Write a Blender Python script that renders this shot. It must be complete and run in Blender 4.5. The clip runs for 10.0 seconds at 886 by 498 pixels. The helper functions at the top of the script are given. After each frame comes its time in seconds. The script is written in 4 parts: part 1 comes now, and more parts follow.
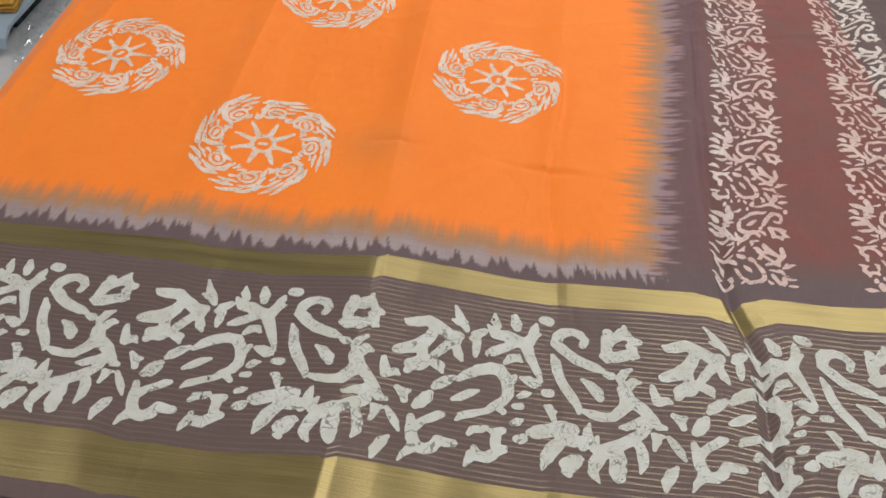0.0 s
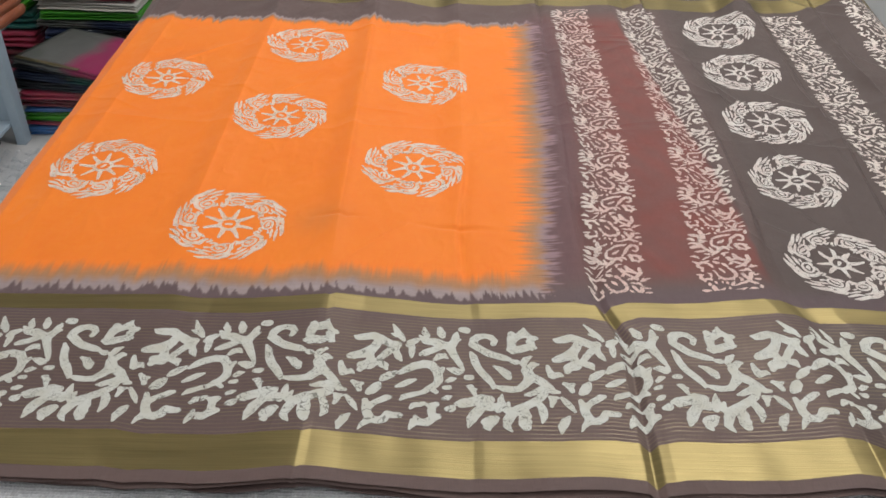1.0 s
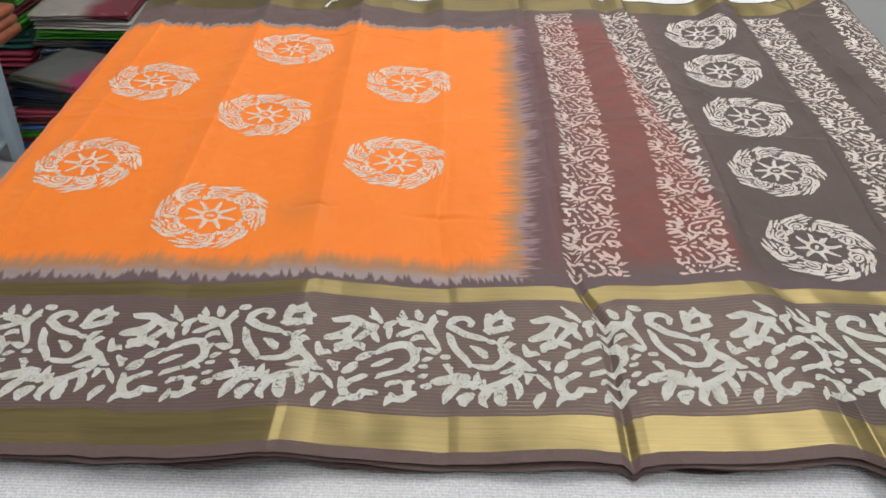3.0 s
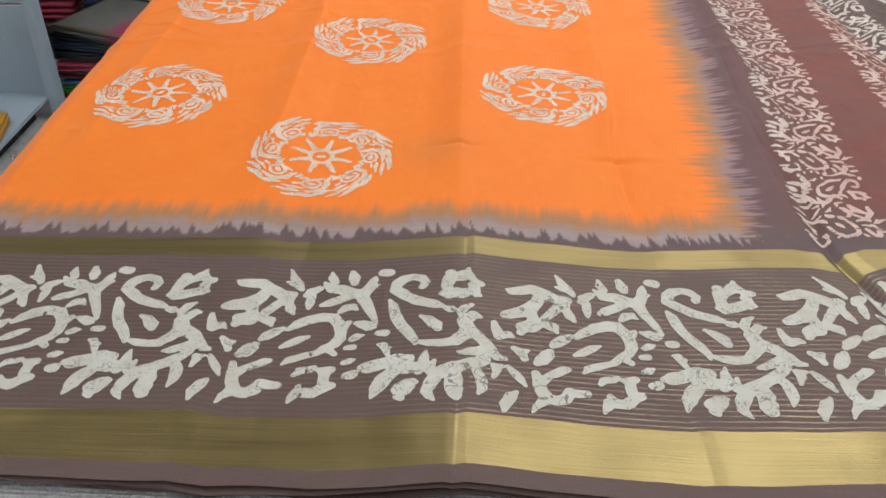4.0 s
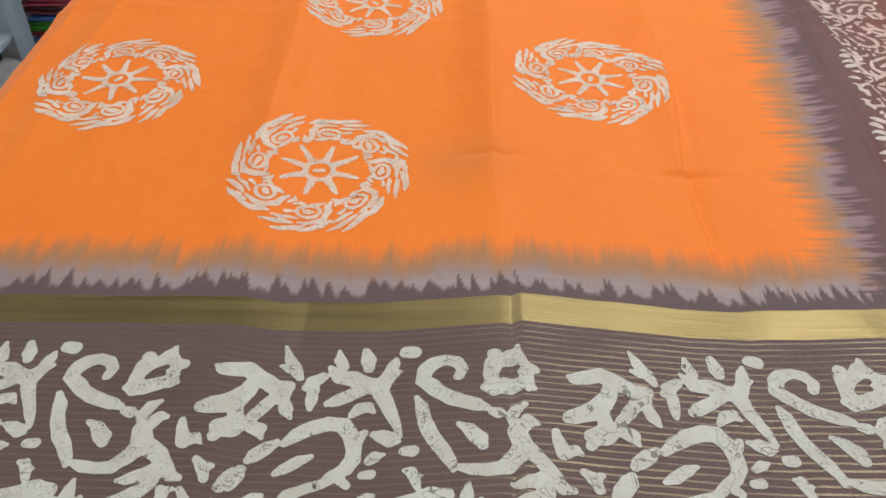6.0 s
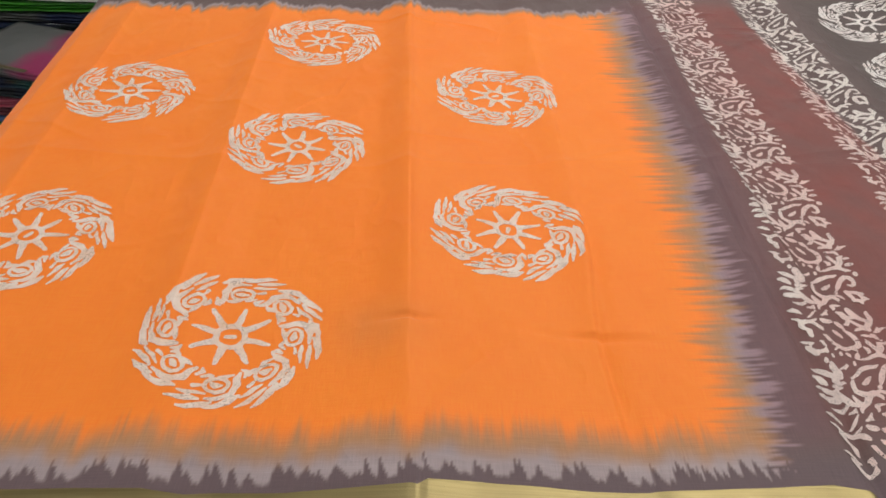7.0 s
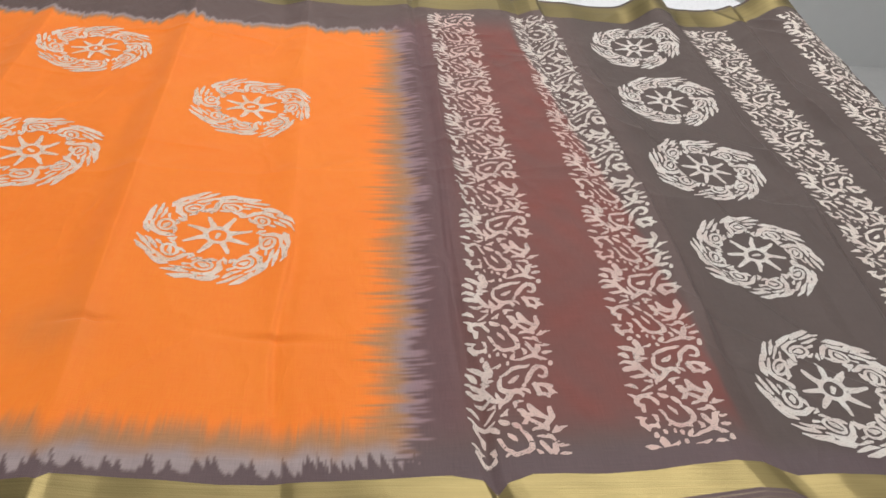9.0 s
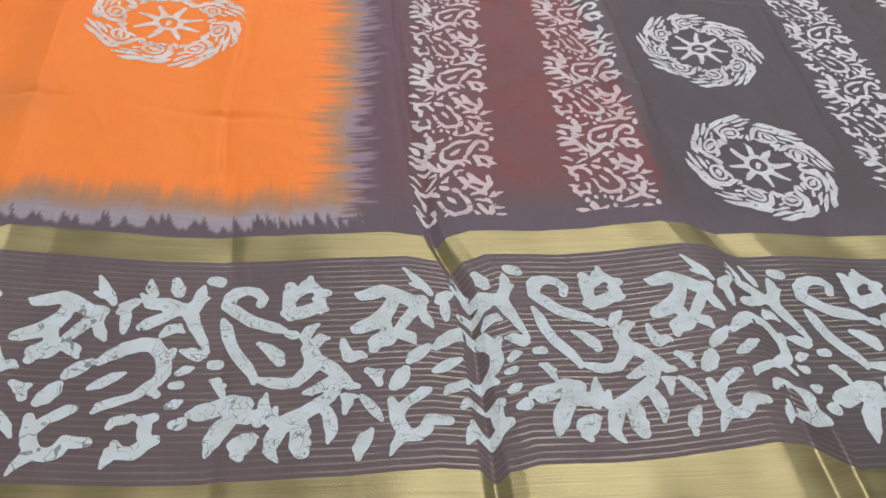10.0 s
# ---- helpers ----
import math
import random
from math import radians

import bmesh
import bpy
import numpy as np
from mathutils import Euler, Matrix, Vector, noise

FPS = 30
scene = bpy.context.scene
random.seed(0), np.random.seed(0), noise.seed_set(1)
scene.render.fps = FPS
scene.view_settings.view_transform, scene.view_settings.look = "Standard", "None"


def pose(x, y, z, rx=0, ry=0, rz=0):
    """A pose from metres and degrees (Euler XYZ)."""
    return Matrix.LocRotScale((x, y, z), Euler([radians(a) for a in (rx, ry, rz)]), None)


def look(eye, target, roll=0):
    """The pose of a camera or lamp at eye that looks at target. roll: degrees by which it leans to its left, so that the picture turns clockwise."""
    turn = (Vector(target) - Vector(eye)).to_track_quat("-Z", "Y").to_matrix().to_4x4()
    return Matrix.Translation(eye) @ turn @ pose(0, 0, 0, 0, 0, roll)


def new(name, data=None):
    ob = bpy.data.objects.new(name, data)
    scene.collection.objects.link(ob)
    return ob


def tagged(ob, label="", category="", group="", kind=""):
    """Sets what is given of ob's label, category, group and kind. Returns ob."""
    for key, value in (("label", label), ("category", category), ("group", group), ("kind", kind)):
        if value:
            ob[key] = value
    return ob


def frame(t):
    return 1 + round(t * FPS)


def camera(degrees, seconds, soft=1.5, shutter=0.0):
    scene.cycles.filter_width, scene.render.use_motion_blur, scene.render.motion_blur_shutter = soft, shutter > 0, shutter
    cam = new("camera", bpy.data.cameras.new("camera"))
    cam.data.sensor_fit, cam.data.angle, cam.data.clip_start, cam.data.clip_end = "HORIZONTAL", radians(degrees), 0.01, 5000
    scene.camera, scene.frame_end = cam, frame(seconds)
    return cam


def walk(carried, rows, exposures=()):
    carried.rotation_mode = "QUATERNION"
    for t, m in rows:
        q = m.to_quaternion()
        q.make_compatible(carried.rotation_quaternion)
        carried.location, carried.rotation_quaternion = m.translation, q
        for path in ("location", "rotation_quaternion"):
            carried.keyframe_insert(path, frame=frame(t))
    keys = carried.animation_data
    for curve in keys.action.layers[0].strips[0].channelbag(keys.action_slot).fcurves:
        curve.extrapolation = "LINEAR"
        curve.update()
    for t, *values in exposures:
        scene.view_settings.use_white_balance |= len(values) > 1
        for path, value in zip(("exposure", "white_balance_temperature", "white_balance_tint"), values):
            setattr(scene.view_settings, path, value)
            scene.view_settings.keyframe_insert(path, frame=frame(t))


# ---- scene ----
cam = camera(53.7, 10.0, soft=1.6)
PATH = [
    (0.0, 0.0314, -0.2924, 0.537, 44.495, -1.317, 7.952),
    (0.5, 0.0343, -0.4394, 0.5752, 51.648, -1.034, 3.938),
    (1.0, 0.0477, -0.5221, 0.5954, 54.304, -1.04, 1.427),
    (1.5, 0.1093, -0.55, 0.6103, 55.087, -1.403, 1.081),
    (2.0, 0.1401, -0.5713, 0.6233, 55.736, -1.694, 0.973),
    (3.5, 0.002, -0.51, 0.4937, 56.107, 0.2, 1.425),
    (4.0, -0.0679, -0.3718, 0.408, 54.571, 0.066, 2.996),
    (4.5, -0.0814, -0.2558, 0.3433, 48.924, 0.456, 4.022),
    (5.0, -0.1075, -0.2256, 0.347, 46.426, 0.692, 3.54),
    (6.5, -0.0993, -0.1629, 0.4148, 51.551, -0.691, 1.324),
    (7.0, -0.0775, -0.1409, 0.4391, 53.864, -1.456, -0.319),
    (7.5, -0.0389, -0.1371, 0.4537, 55.452, -2.593, -1.401),
    (8.0, 0.0152, -0.1446, 0.459, 56.14, -3.818, -2.766),
    (8.5, 0.0709, -0.1556, 0.4619, 56.442, -4.608, -3.916),
    (9.0, 0.1047, -0.1751, 0.4589, 55.109, -5.254, -4.438),
    (9.5, 0.1216, -0.2208, 0.4433, 50.976, -5.254, -4.629),
    (10.0, 0.1281, -0.2445, 0.4285, 46.167, -6.094, -5.656),
]
walk(cam, [(t, pose(*spot)) for t, *spot in PATH], [(0.0, -0.10, 6500, 10), (2.0, -0.08, 6500, 10), (4.0, -0.03, 6500, 10), (5.0, -0.04, 6500, 10), (7.0, -0.15, 6500, 10),
                                               (9.0, -0.13, 6500, 10), (10.0, -0.10, 5600, 10)])

# ---- light: white ceiling panels of a shop, bright room ----
world = bpy.data.worlds.new("shop_world")
scene.world = world
world.use_nodes = True
world.node_tree.nodes["Background"].inputs[0].default_value = (0.9, 0.95, 1.0, 1)
world.node_tree.nodes["Background"].inputs[1].default_value = 0.06
scene.view_settings.exposure = 0.0


def area_lamp(name, eye, target, sx, sy, watts, colour=(1.0, 0.985, 0.965)):
    data = bpy.data.lights.new(name, "AREA")
    data.shape, data.size, data.size_y, data.energy, data.color = "RECTANGLE", sx, sy, watts, colour
    ob = new(name, data)
    ob.matrix_world = look(eye, target)
    return ob


CEILING_Z = 1.95
FLOOR_Z = -0.76
TABLE_Z = -0.0145
PANELS = [(0.95, 1.25, 26), (0.3, 2.15, 11), (-1.9, 0.35, 14), (0.6, -1.2, 13)]
for px, py, watts in PANELS:
    area_lamp("ceiling_panel_light", (px, py, CEILING_Z - 0.035), (px, py, 0), 0.58, 1.15, watts)


# ---- materials ----
def material(name, rough=0.6, metal=0.0, colour=(0.8, 0.8, 0.8), spec=0.5):
    m = bpy.data.materials.new(name)
    m.use_nodes = True
    b = m.node_tree.nodes["Principled BSDF"]
    b.inputs["Base Color"].default_value = (*colour, 1)
    b.inputs["Roughness"].default_value = rough
    b.inputs["Metallic"].default_value = metal
    b.inputs["Specular IOR Level"].default_value = spec
    return m


class Nodes:
    """Short hand for the nodes of one material."""

    def __init__(self, m):
        self.tree = m.node_tree
        self.bsdf = self.tree.nodes["Principled BSDF"]

    def put(self, kind, **inputs):
        n = self.tree.nodes.new(kind)
        for key, value in inputs.items():
            self.plug(n, key.replace("_", " "), value)
        return n

    def plug(self, n, key, value):
        if key.isdigit():
            key = int(key)
        if isinstance(value, bpy.types.NodeSocket):
            self.tree.links.new(value, n.inputs[key])
        else:
            n.inputs[key].default_value = value

    def where(self, scale=(1, 1, 1), turn=0.0):
        t = self.put("ShaderNodeTexCoord")
        mp = self.put("ShaderNodeMapping", Vector=t.outputs["Object"])
        mp.inputs["Scale"].default_value = scale
        mp.inputs["Rotation"].default_value = (0, 0, turn)
        return mp.outputs[0]

    def noise(self, scale, detail=3.0, vector=None, rough=0.5):
        n = self.put("ShaderNodeTexNoise", Scale=scale, Detail=detail, Roughness=rough, Vector=vector or self.where())
        return n.outputs["Fac"]

    def math(self, op, a, b=0.0, c=0.0):
        n = self.tree.nodes.new("ShaderNodeMath")
        n.operation = op
        for i, v in enumerate((a, b, c)):
            self.plug(n, str(i), v)
        return n.outputs[0]

    def ramp(self, fac, *stops):
        n = self.put("ShaderNodeValToRGB", Fac=fac)
        r = n.color_ramp
        while len(r.elements) < len(stops):
            r.elements.new(0.5)
        for e, (p, c) in zip(r.elements, stops):
            e.position, e.color = p, (*c, 1) if len(c) == 3 else c
        return n.outputs[0]

    def mix(self, fac, a, b, blend="MIX"):
        n = self.tree.nodes.new("ShaderNodeMix")
        n.data_type, n.blend_type = "RGBA", blend
        self.plug(n, "0", fac)
        for i, v in ((6, a), (7, b)):
            self.plug(n, str(i), v if isinstance(v, bpy.types.NodeSocket) else (*v, 1))
        return n.outputs[2]

    def bump(self, height, strength=0.2, distance=0.001):
        n = self.put("ShaderNodeBump", Strength=strength, Distance=distance, Height=height)
        self.tree.links.new(n.outputs[0], self.bsdf.inputs["Normal"])

    def base(self, colour):
        self.plug(self.bsdf, "Base Color", colour)


GREY = (0.5, 0.5, 0.5)


def weave(n):
    """Relief and shade of a plain slub weave: warp and weft threads with thick places."""
    warp = n.noise(1.0, 2.0, n.where((1400, 60, 1)))
    weft = n.noise(1.0, 2.0, n.where((45, 1400, 1)))
    return n.math("MULTIPLY", n.math("ADD", warp, weft), 0.5)


def dyed_cloth():
    """Matte cotton silk whose dye is in the mesh's colour layer 'dye'."""
    m = material("dyed_silk_cotton", 0.62, spec=0.25)
    n = Nodes(m)
    dye = n.put("ShaderNodeVertexColor")
    dye.layer_name = "dye"
    w = weave(n)
    cloud = n.noise(9.0, 4.0)
    col = n.mix(0.55, dye.outputs[0], n.ramp(w, (0.25, (0.36, 0.36, 0.36)), (0.75, (0.64, 0.64, 0.64))), "OVERLAY")
    col = n.mix(0.3, col, n.ramp(cloud, (0.3, (0.42, 0.42, 0.42)), (0.7, (0.58, 0.58, 0.58))), "OVERLAY")
    n.base(col)
    ridge = n.math("ABSOLUTE", n.math("SUBTRACT", n.noise(16.0, 2.5, n.where((1.0, 0.55, 1)), 0.55), 0.5))
    crease = n.math("MULTIPLY", n.ramp(ridge, (0.0, (1, 1, 1)), (0.09, (0, 0, 0))), n.noise(5.0, 2.0))
    n.bump(n.math("MULTIPLY_ADD", crease, 2.2, n.math("MULTIPLY", w, 0.5)), 0.55, 0.0010)
    n.bsdf.inputs["Sheen Weight"].default_value = 0.12
    n.bsdf.inputs["Sheen Roughness"].default_value = 0.4
    return m


def striped_border():
    """Dyed border crossed lengthwise by thin gold threads."""
    m = dyed_cloth()
    m.name = "brown_border_with_gold_threads"
    n = Nodes(m)
    t = n.put("ShaderNodeUVMap")
    xy = n.put("ShaderNodeSeparateXYZ", Vector=t.outputs[0])
    wob = n.noise(1.0, 1.0, n.where((14, 260, 1)))
    saw = n.math("FRACT", n.math("ADD", n.math("DIVIDE", xy.outputs[1], 0.0048), n.math("MULTIPLY", wob, 0.2)))
    worn = n.math("MULTIPLY", n.noise(1.0, 3.0, n.where((160, 400, 1))), 0.22)
    line = n.math("LESS_THAN", saw, n.math("ADD", worn, 0.15))
    gold = n.put("ShaderNodeBsdfPrincipled", Roughness=0.46, Metallic=0.9)
    gold.inputs["Base Color"].default_value = (0.21, 0.17, 0.12, 1)
    both = n.put("ShaderNodeMixShader", Fac=n.math("MULTIPLY", line, n.ramp(n.noise(1.0, 2.0, n.where((16, 45, 1))), (0.36, (0.2, 0.2, 0.2)), (0.60, (0.75, 0.75, 0.75)))))
    out = n.tree.nodes["Material Output"]
    n.tree.links.new(n.bsdf.outputs[0], both.inputs[1])
    n.tree.links.new(gold.outputs[0], both.inputs[2])
    n.tree.links.new(both.outputs[0], out.inputs[0])
    return m


def zari():
    """Woven gold thread."""
    m = material("gold_zari_weave", 0.36, 0.92, (0.62, 0.49, 0.2))
    n = Nodes(m)
    twill = n.noise(1.0, 2.0, n.where((900, 900, 1), 0.6))
    weft = n.noise(1.0, 3.0, n.where((12, 700, 1)))
    streak = n.noise(1.0, 3.0, n.where((3, 160, 1)))
    col = n.mix(0.6, (0.245, 0.196, 0.090), n.ramp(n.math("MULTIPLY", n.math("ADD", weft, streak), 0.5), (0.3, (0.36, 0.34, 0.3)), (0.7, (0.66, 0.66, 0.62))), "OVERLAY")
    n.base(col)
    n.plug(n.bsdf, "Roughness", n.math("MULTIPLY_ADD", streak, 0.2, 0.34))
    n.bump(n.math("ADD", n.math("MULTIPLY", twill, 0.6), weft), 0.35, 0.0005)
    return m


def batik_print(name, colour, stain, tinted=False):
    """Wax-resist white with fine dark cracks and a breath of the dye."""
    m = material(name, 0.7, spec=0.2)
    n = Nodes(m)
    warp = n.put("ShaderNodeTexNoise", Scale=60.0, Detail=2.0, Vector=n.where())
    pos = n.put("ShaderNodeVectorMath", **{"0": n.where(), "1": warp.outputs["Color"]})
    pos.operation = "MULTIPLY_ADD"
    pos.inputs[1].default_value = (1, 1, 1)
    n.tree.links.new(n.where(), pos.inputs[0])
    sc = n.put("ShaderNodeVectorMath", **{"0": warp.outputs["Color"]})
    sc.operation = "SCALE"
    sc.inputs["Scale"].default_value = 0.012
    n.tree.links.new(sc.outputs[0], pos.inputs[2])
    v = n.put("ShaderNodeTexVoronoi", Vector=pos.outputs[0], Scale=85.0)
    v.feature = "DISTANCE_TO_EDGE"
    crack = n.math("LESS_THAN", v.outputs["Distance"], n.math("MULTIPLY_ADD", n.noise(70.0, 3.0), 0.16, -0.060))
    mott = n.ramp(n.noise(55.0, 4.0), (0.35, colour), (0.75, stain))
    if tinted:
        bleed = n.put("ShaderNodeVertexColor")
        bleed.layer_name = "dye"
        mott = n.mix(1.0, mott, bleed.outputs[0], "MULTIPLY")
    n.base(n.mix(n.math("MULTIPLY", crack, 0.85), mott, tuple(0.35 * c for c in stain)))
    n.bump(weave(n), 0.25, 0.0004)
    return m


CLOTH = dyed_cloth()
STRIPED = striped_border()
ZARI = zari()
PRINT_ORANGE = batik_print("wax_print_on_orange", (0.78, 0.66, 0.57), (0.74, 0.49, 0.35))
PRINT_BORDER = batik_print("wax_print_on_border", (0.61, 0.62, 0.58), (0.53, 0.52, 0.45))
PRINT_PALLU = batik_print("wax_print_on_pallu", (0.68, 0.65, 0.61), (0.60, 0.50, 0.46))

PRINT_STRIPE = batik_print("wax_print_on_stripes", (0.71, 0.66, 0.60), (0.60, 0.50, 0.46), True)


def table_cloth():
    m = material("white_knitted_cotton", 0.9, spec=0.1)
    n = Nodes(m)
    knit = n.put("ShaderNodeTexVoronoi", Vector=n.where((360, 300, 1)), Scale=1.0, Randomness=0.55)
    rows = n.put("ShaderNodeTexWave", Vector=n.where((1, 1, 1)), Scale=95.0, Distortion=2.5, Detail=2.0)
    rows.bands_direction = "Y"
    fuzz = n.noise(1.0, 3.0, n.where((500, 240, 1)))
    h = n.math("ADD", n.math("MULTIPLY_ADD", knit.outputs["Distance"], -0.7, n.math("MULTIPLY", rows.outputs["Fac"], 0.35)), fuzz)
    stain = n.noise(5.0, 4.0)
    col = n.ramp(h, (0.0, (0.60, 0.61, 0.64)), (0.75, (0.86, 0.87, 0.90)))
    n.base(n.mix(0.5, col, n.ramp(stain, (0.3, (0.44, 0.44, 0.45)), (0.7, (0.55, 0.55, 0.55))), "OVERLAY"))
    n.bump(h, 0.7, 0.0018)
    return m


def plain(name, colour, rough=0.55, spec=0.4, scale=4.0, amount=0.35, bump=0.0):
    m = material(name, rough, 0.0, colour, spec)
    n = Nodes(m)
    f = n.math("MULTIPLY_ADD", n.noise(scale * 14, 4.0), 0.4, n.math("MULTIPLY", n.noise(scale, 3.0), 0.6))
    n.base(n.mix(amount, colour, n.ramp(f, (0.3, (0.36, 0.36, 0.36)), (0.7, (0.62, 0.62, 0.62))), "OVERLAY"))
    if bump:
        n.bump(n.noise(scale * 20, 4.0), bump, 0.004)
    return m


KNIT = table_cloth()
WALL = plain("grey_wall_paint", (0.60, 0.61, 0.61), 0.6, 0.3, 1.5, 0.15)
FLOOR = plain("pale_grey_floor", (0.53, 0.53, 0.53), 0.45, 0.4, 2.0, 0.25)
WHITE = plain("white_ceiling_paint", (0.8, 0.8, 0.79), 0.8, 0.2, 2.0, 0.1)
STEEL = plain("blue_grey_painted_steel", (0.33, 0.41, 0.48), 0.42, 0.5, 5.0, 0.3)
DARK = plain("dark_gap", (0.03, 0.03, 0.035), 0.8, 0.1)


# ---- mesh helpers ----
def mesh_object(name, bm, mat, parent=None, label="", smooth=False):
    me = bpy.data.meshes.new(name)
    bm.to_mesh(me)
    bm.free()
    if mat:
        me.materials.append(mat)
    if smooth:
        for p in me.polygons:
            p.use_smooth = True
    ob = new(name, me)
    if parent:
        ob.parent = parent
    if label:
        ob["label"] = label
    return ob


part = mesh_object


def box_bm(x0, x1, y0, y1, z0, z1, bevel=0.0, segments=2):
    bm = bmesh.new()
    bmesh.ops.create_cube(bm, size=1)
    for v in bm.verts:
        v.co = Vector(((x0 + x1) / 2 + v.co.x * (x1 - x0), (y0 + y1) / 2 + v.co.y * (y1 - y0), (z0 + z1) / 2 + v.co.z * (z1 - z0)))
    if bevel:
        bmesh.ops.bevel(bm, geom=bm.edges[:], offset=bevel, segments=segments, affect="EDGES", profile=0.5)
    return bm


def mesh_from_arrays(name, co, quads, mat, parent, colours=None, uv=None, label=""):
    """A smooth mesh from numpy arrays of places and quads."""
    me = bpy.data.meshes.new(name)
    me.vertices.add(len(co))
    me.vertices.foreach_set("co", co.astype(np.float32).ravel())
    me.loops.add(quads.size)
    me.loops.foreach_set("vertex_index", quads.astype(np.int32).ravel())
    me.polygons.add(len(quads))
    me.polygons.foreach_set("loop_start", np.arange(0, quads.size, 4, dtype=np.int32))
    me.polygons.foreach_set("use_smooth", np.ones(len(quads), dtype=bool))
    if uv is not None:
        layer = me.uv_layers.new(name="cloth")
        layer.data.foreach_set("uv", uv[quads.ravel()].astype(np.float32).ravel())
    if colours is not None:
        layer = me.color_attributes.new("dye", "FLOAT_COLOR", "POINT")
        layer.data.foreach_set("color", np.c_[colours, np.ones(len(co))].astype(np.float32).ravel())
    me.update(calc_edges=True)
    me.validate()
    me.materials.append(mat)
    ob = new(name, me)
    ob.parent = parent
    if label:
        ob["label"] = label
    return ob


# ---- the room ----
def room():
    x0, x1, y0, y1 = -2.6, 3.0, -2.4, 2.9
    tagged(mesh_object("floor", box_bm(x0, x1, y0, y1, FLOOR_Z - 0.1, FLOOR_Z), FLOOR), "pale grey polished shop floor", "floor", kind="structure")
    tagged(mesh_object("ceiling", box_bm(x0, x1, y0, y1, CEILING_Z, CEILING_Z + 0.1), WHITE), "plain white painted ceiling", "ceiling", kind="structure")
    tagged(mesh_object("wall_north", box_bm(x0, x1, y1, y1 + 0.12, FLOOR_Z, CEILING_Z), WALL), "plain light grey painted wall", "wall", kind="structure")
    tagged(mesh_object("wall_south", box_bm(x0, x1, y0 - 0.12, y0, FLOOR_Z, CEILING_Z), WALL), "plain light grey painted wall", "wall", kind="structure")
    tagged(mesh_object("wall_west", box_bm(x0 - 0.12, x0, y0 - 0.12, y1 + 0.12, FLOOR_Z, CEILING_Z), WALL), "plain light grey painted wall", "wall", kind="structure")
    tagged(mesh_object("wall_east", box_bm(x1, x1 + 0.12, y0 - 0.12, y1 + 0.12, FLOOR_Z, CEILING_Z), WALL), "plain light grey painted wall", "wall", kind="structure")


room()


# ---- the table with its white cover ----
def table():
    root = tagged(new("table"), "table under a white knitted cotton cover with rounded corners", "table")
    x0, x1, y0, y1, r = -0.512, 0.80, -0.62, 1.325, 0.07
    bm = bmesh.new()
    ring = []
    for cx, cy, a0, r in ((x1 - r, y1 - r, 0, r), (x0 + 0.015, y1 - 0.015, 90, 0.015), (x0 + 0.015, y0 + 0.015, 180, 0.015), (x1 - r, y0 + r, 270, r)):
        for i in range(9):
            a = radians(a0 + i * 11.25)
            ring.append((cx + r * math.cos(a), cy + r * math.sin(a), math.cos(a), math.sin(a)))
    levels = [(-0.008, 0.0), (-0.002, -0.003), (0.004, -0.012), (0.008, -0.1), (0.013, -0.25), (0.018, -0.42)]
    loops = []
    for out, dz in levels:
        loop = []
        for i, (x, y, nx, ny) in enumerate(ring):
            sway = 0.008 * math.sin(i * 2.1) * (-dz / 0.42)
            loop.append(bm.verts.new((x + (out + sway) * nx, y + (out + sway) * ny, TABLE_Z + dz)))
        loops.append(loop)
    k = len(ring)
    bm.faces.new(loops[0])
    for a, b in zip(loops, loops[1:]):
        for i in range(k):
            bm.faces.new((a[i], b[i], b[(i + 1) % k], a[(i + 1) % k]))
    bmesh.ops.recalc_face_normals(bm, faces=bm.faces)
    part("cover", bm, KNIT, root, "white knitted cotton cover")
    wood = plain("table_wood", (0.25, 0.17, 0.1))
    for x in (x0 + 0.1, x1 - 0.1):
        for y in (y0 + 0.1, y1 - 0.1):
            part("leg", box_bm(x - 0.025, x + 0.025, y - 0.025, y + 0.025, FLOOR_Z, TABLE_Z - 0.05, 0.004), wood, root)
    part("tabletop", box_bm(x0 + 0.02, x1 - 0.02, y0 + 0.02, y1 - 0.02, TABLE_Z - 0.05, TABLE_Z - 0.012, 0.004), wood, root)


table()


# ---- the sari: cloth coordinates u across, v along its width; both in metres ----
V_NEAR, V_SELV, V_LOW, V_UP0, V_UP1 = -0.040, -0.026, 0.016, 0.186, 0.2105
V_FAR0, V_FAR1, V_END = 1.096, 1.146, 1.153
U_LEFT, U_PALLU, U_RIGHT = -0.56, 0.19, 0.95
rng = np.random.default_rng(7)


def smooth(a, b, t):
    t = np.clip((t - a) / (b - a), 0, 1)
    return t * t * (3 - 2 * t)


def waves(seed, lengths, *axes):
    """Soft random waves, between about -1 and 1, summed over wave lengths in metres."""
    g = np.random.default_rng(seed)
    total = 0
    for length in lengths:
        k = g.normal(size=(4, len(axes))) / length * 4.0
        ph = g.uniform(0, 6.28, 4)
        for i in range(4):
            total = total + np.sin(sum(k[i, j] * a for j, a in enumerate(axes)) + ph[i]) / 4
    return total / len(lengths) * 1.6


def bands(u, knots):
    """A polyline through (u, value in millimetres)."""
    return np.interp(u, [k[0] for k in knots], [0.001 * k[1] for k in knots])


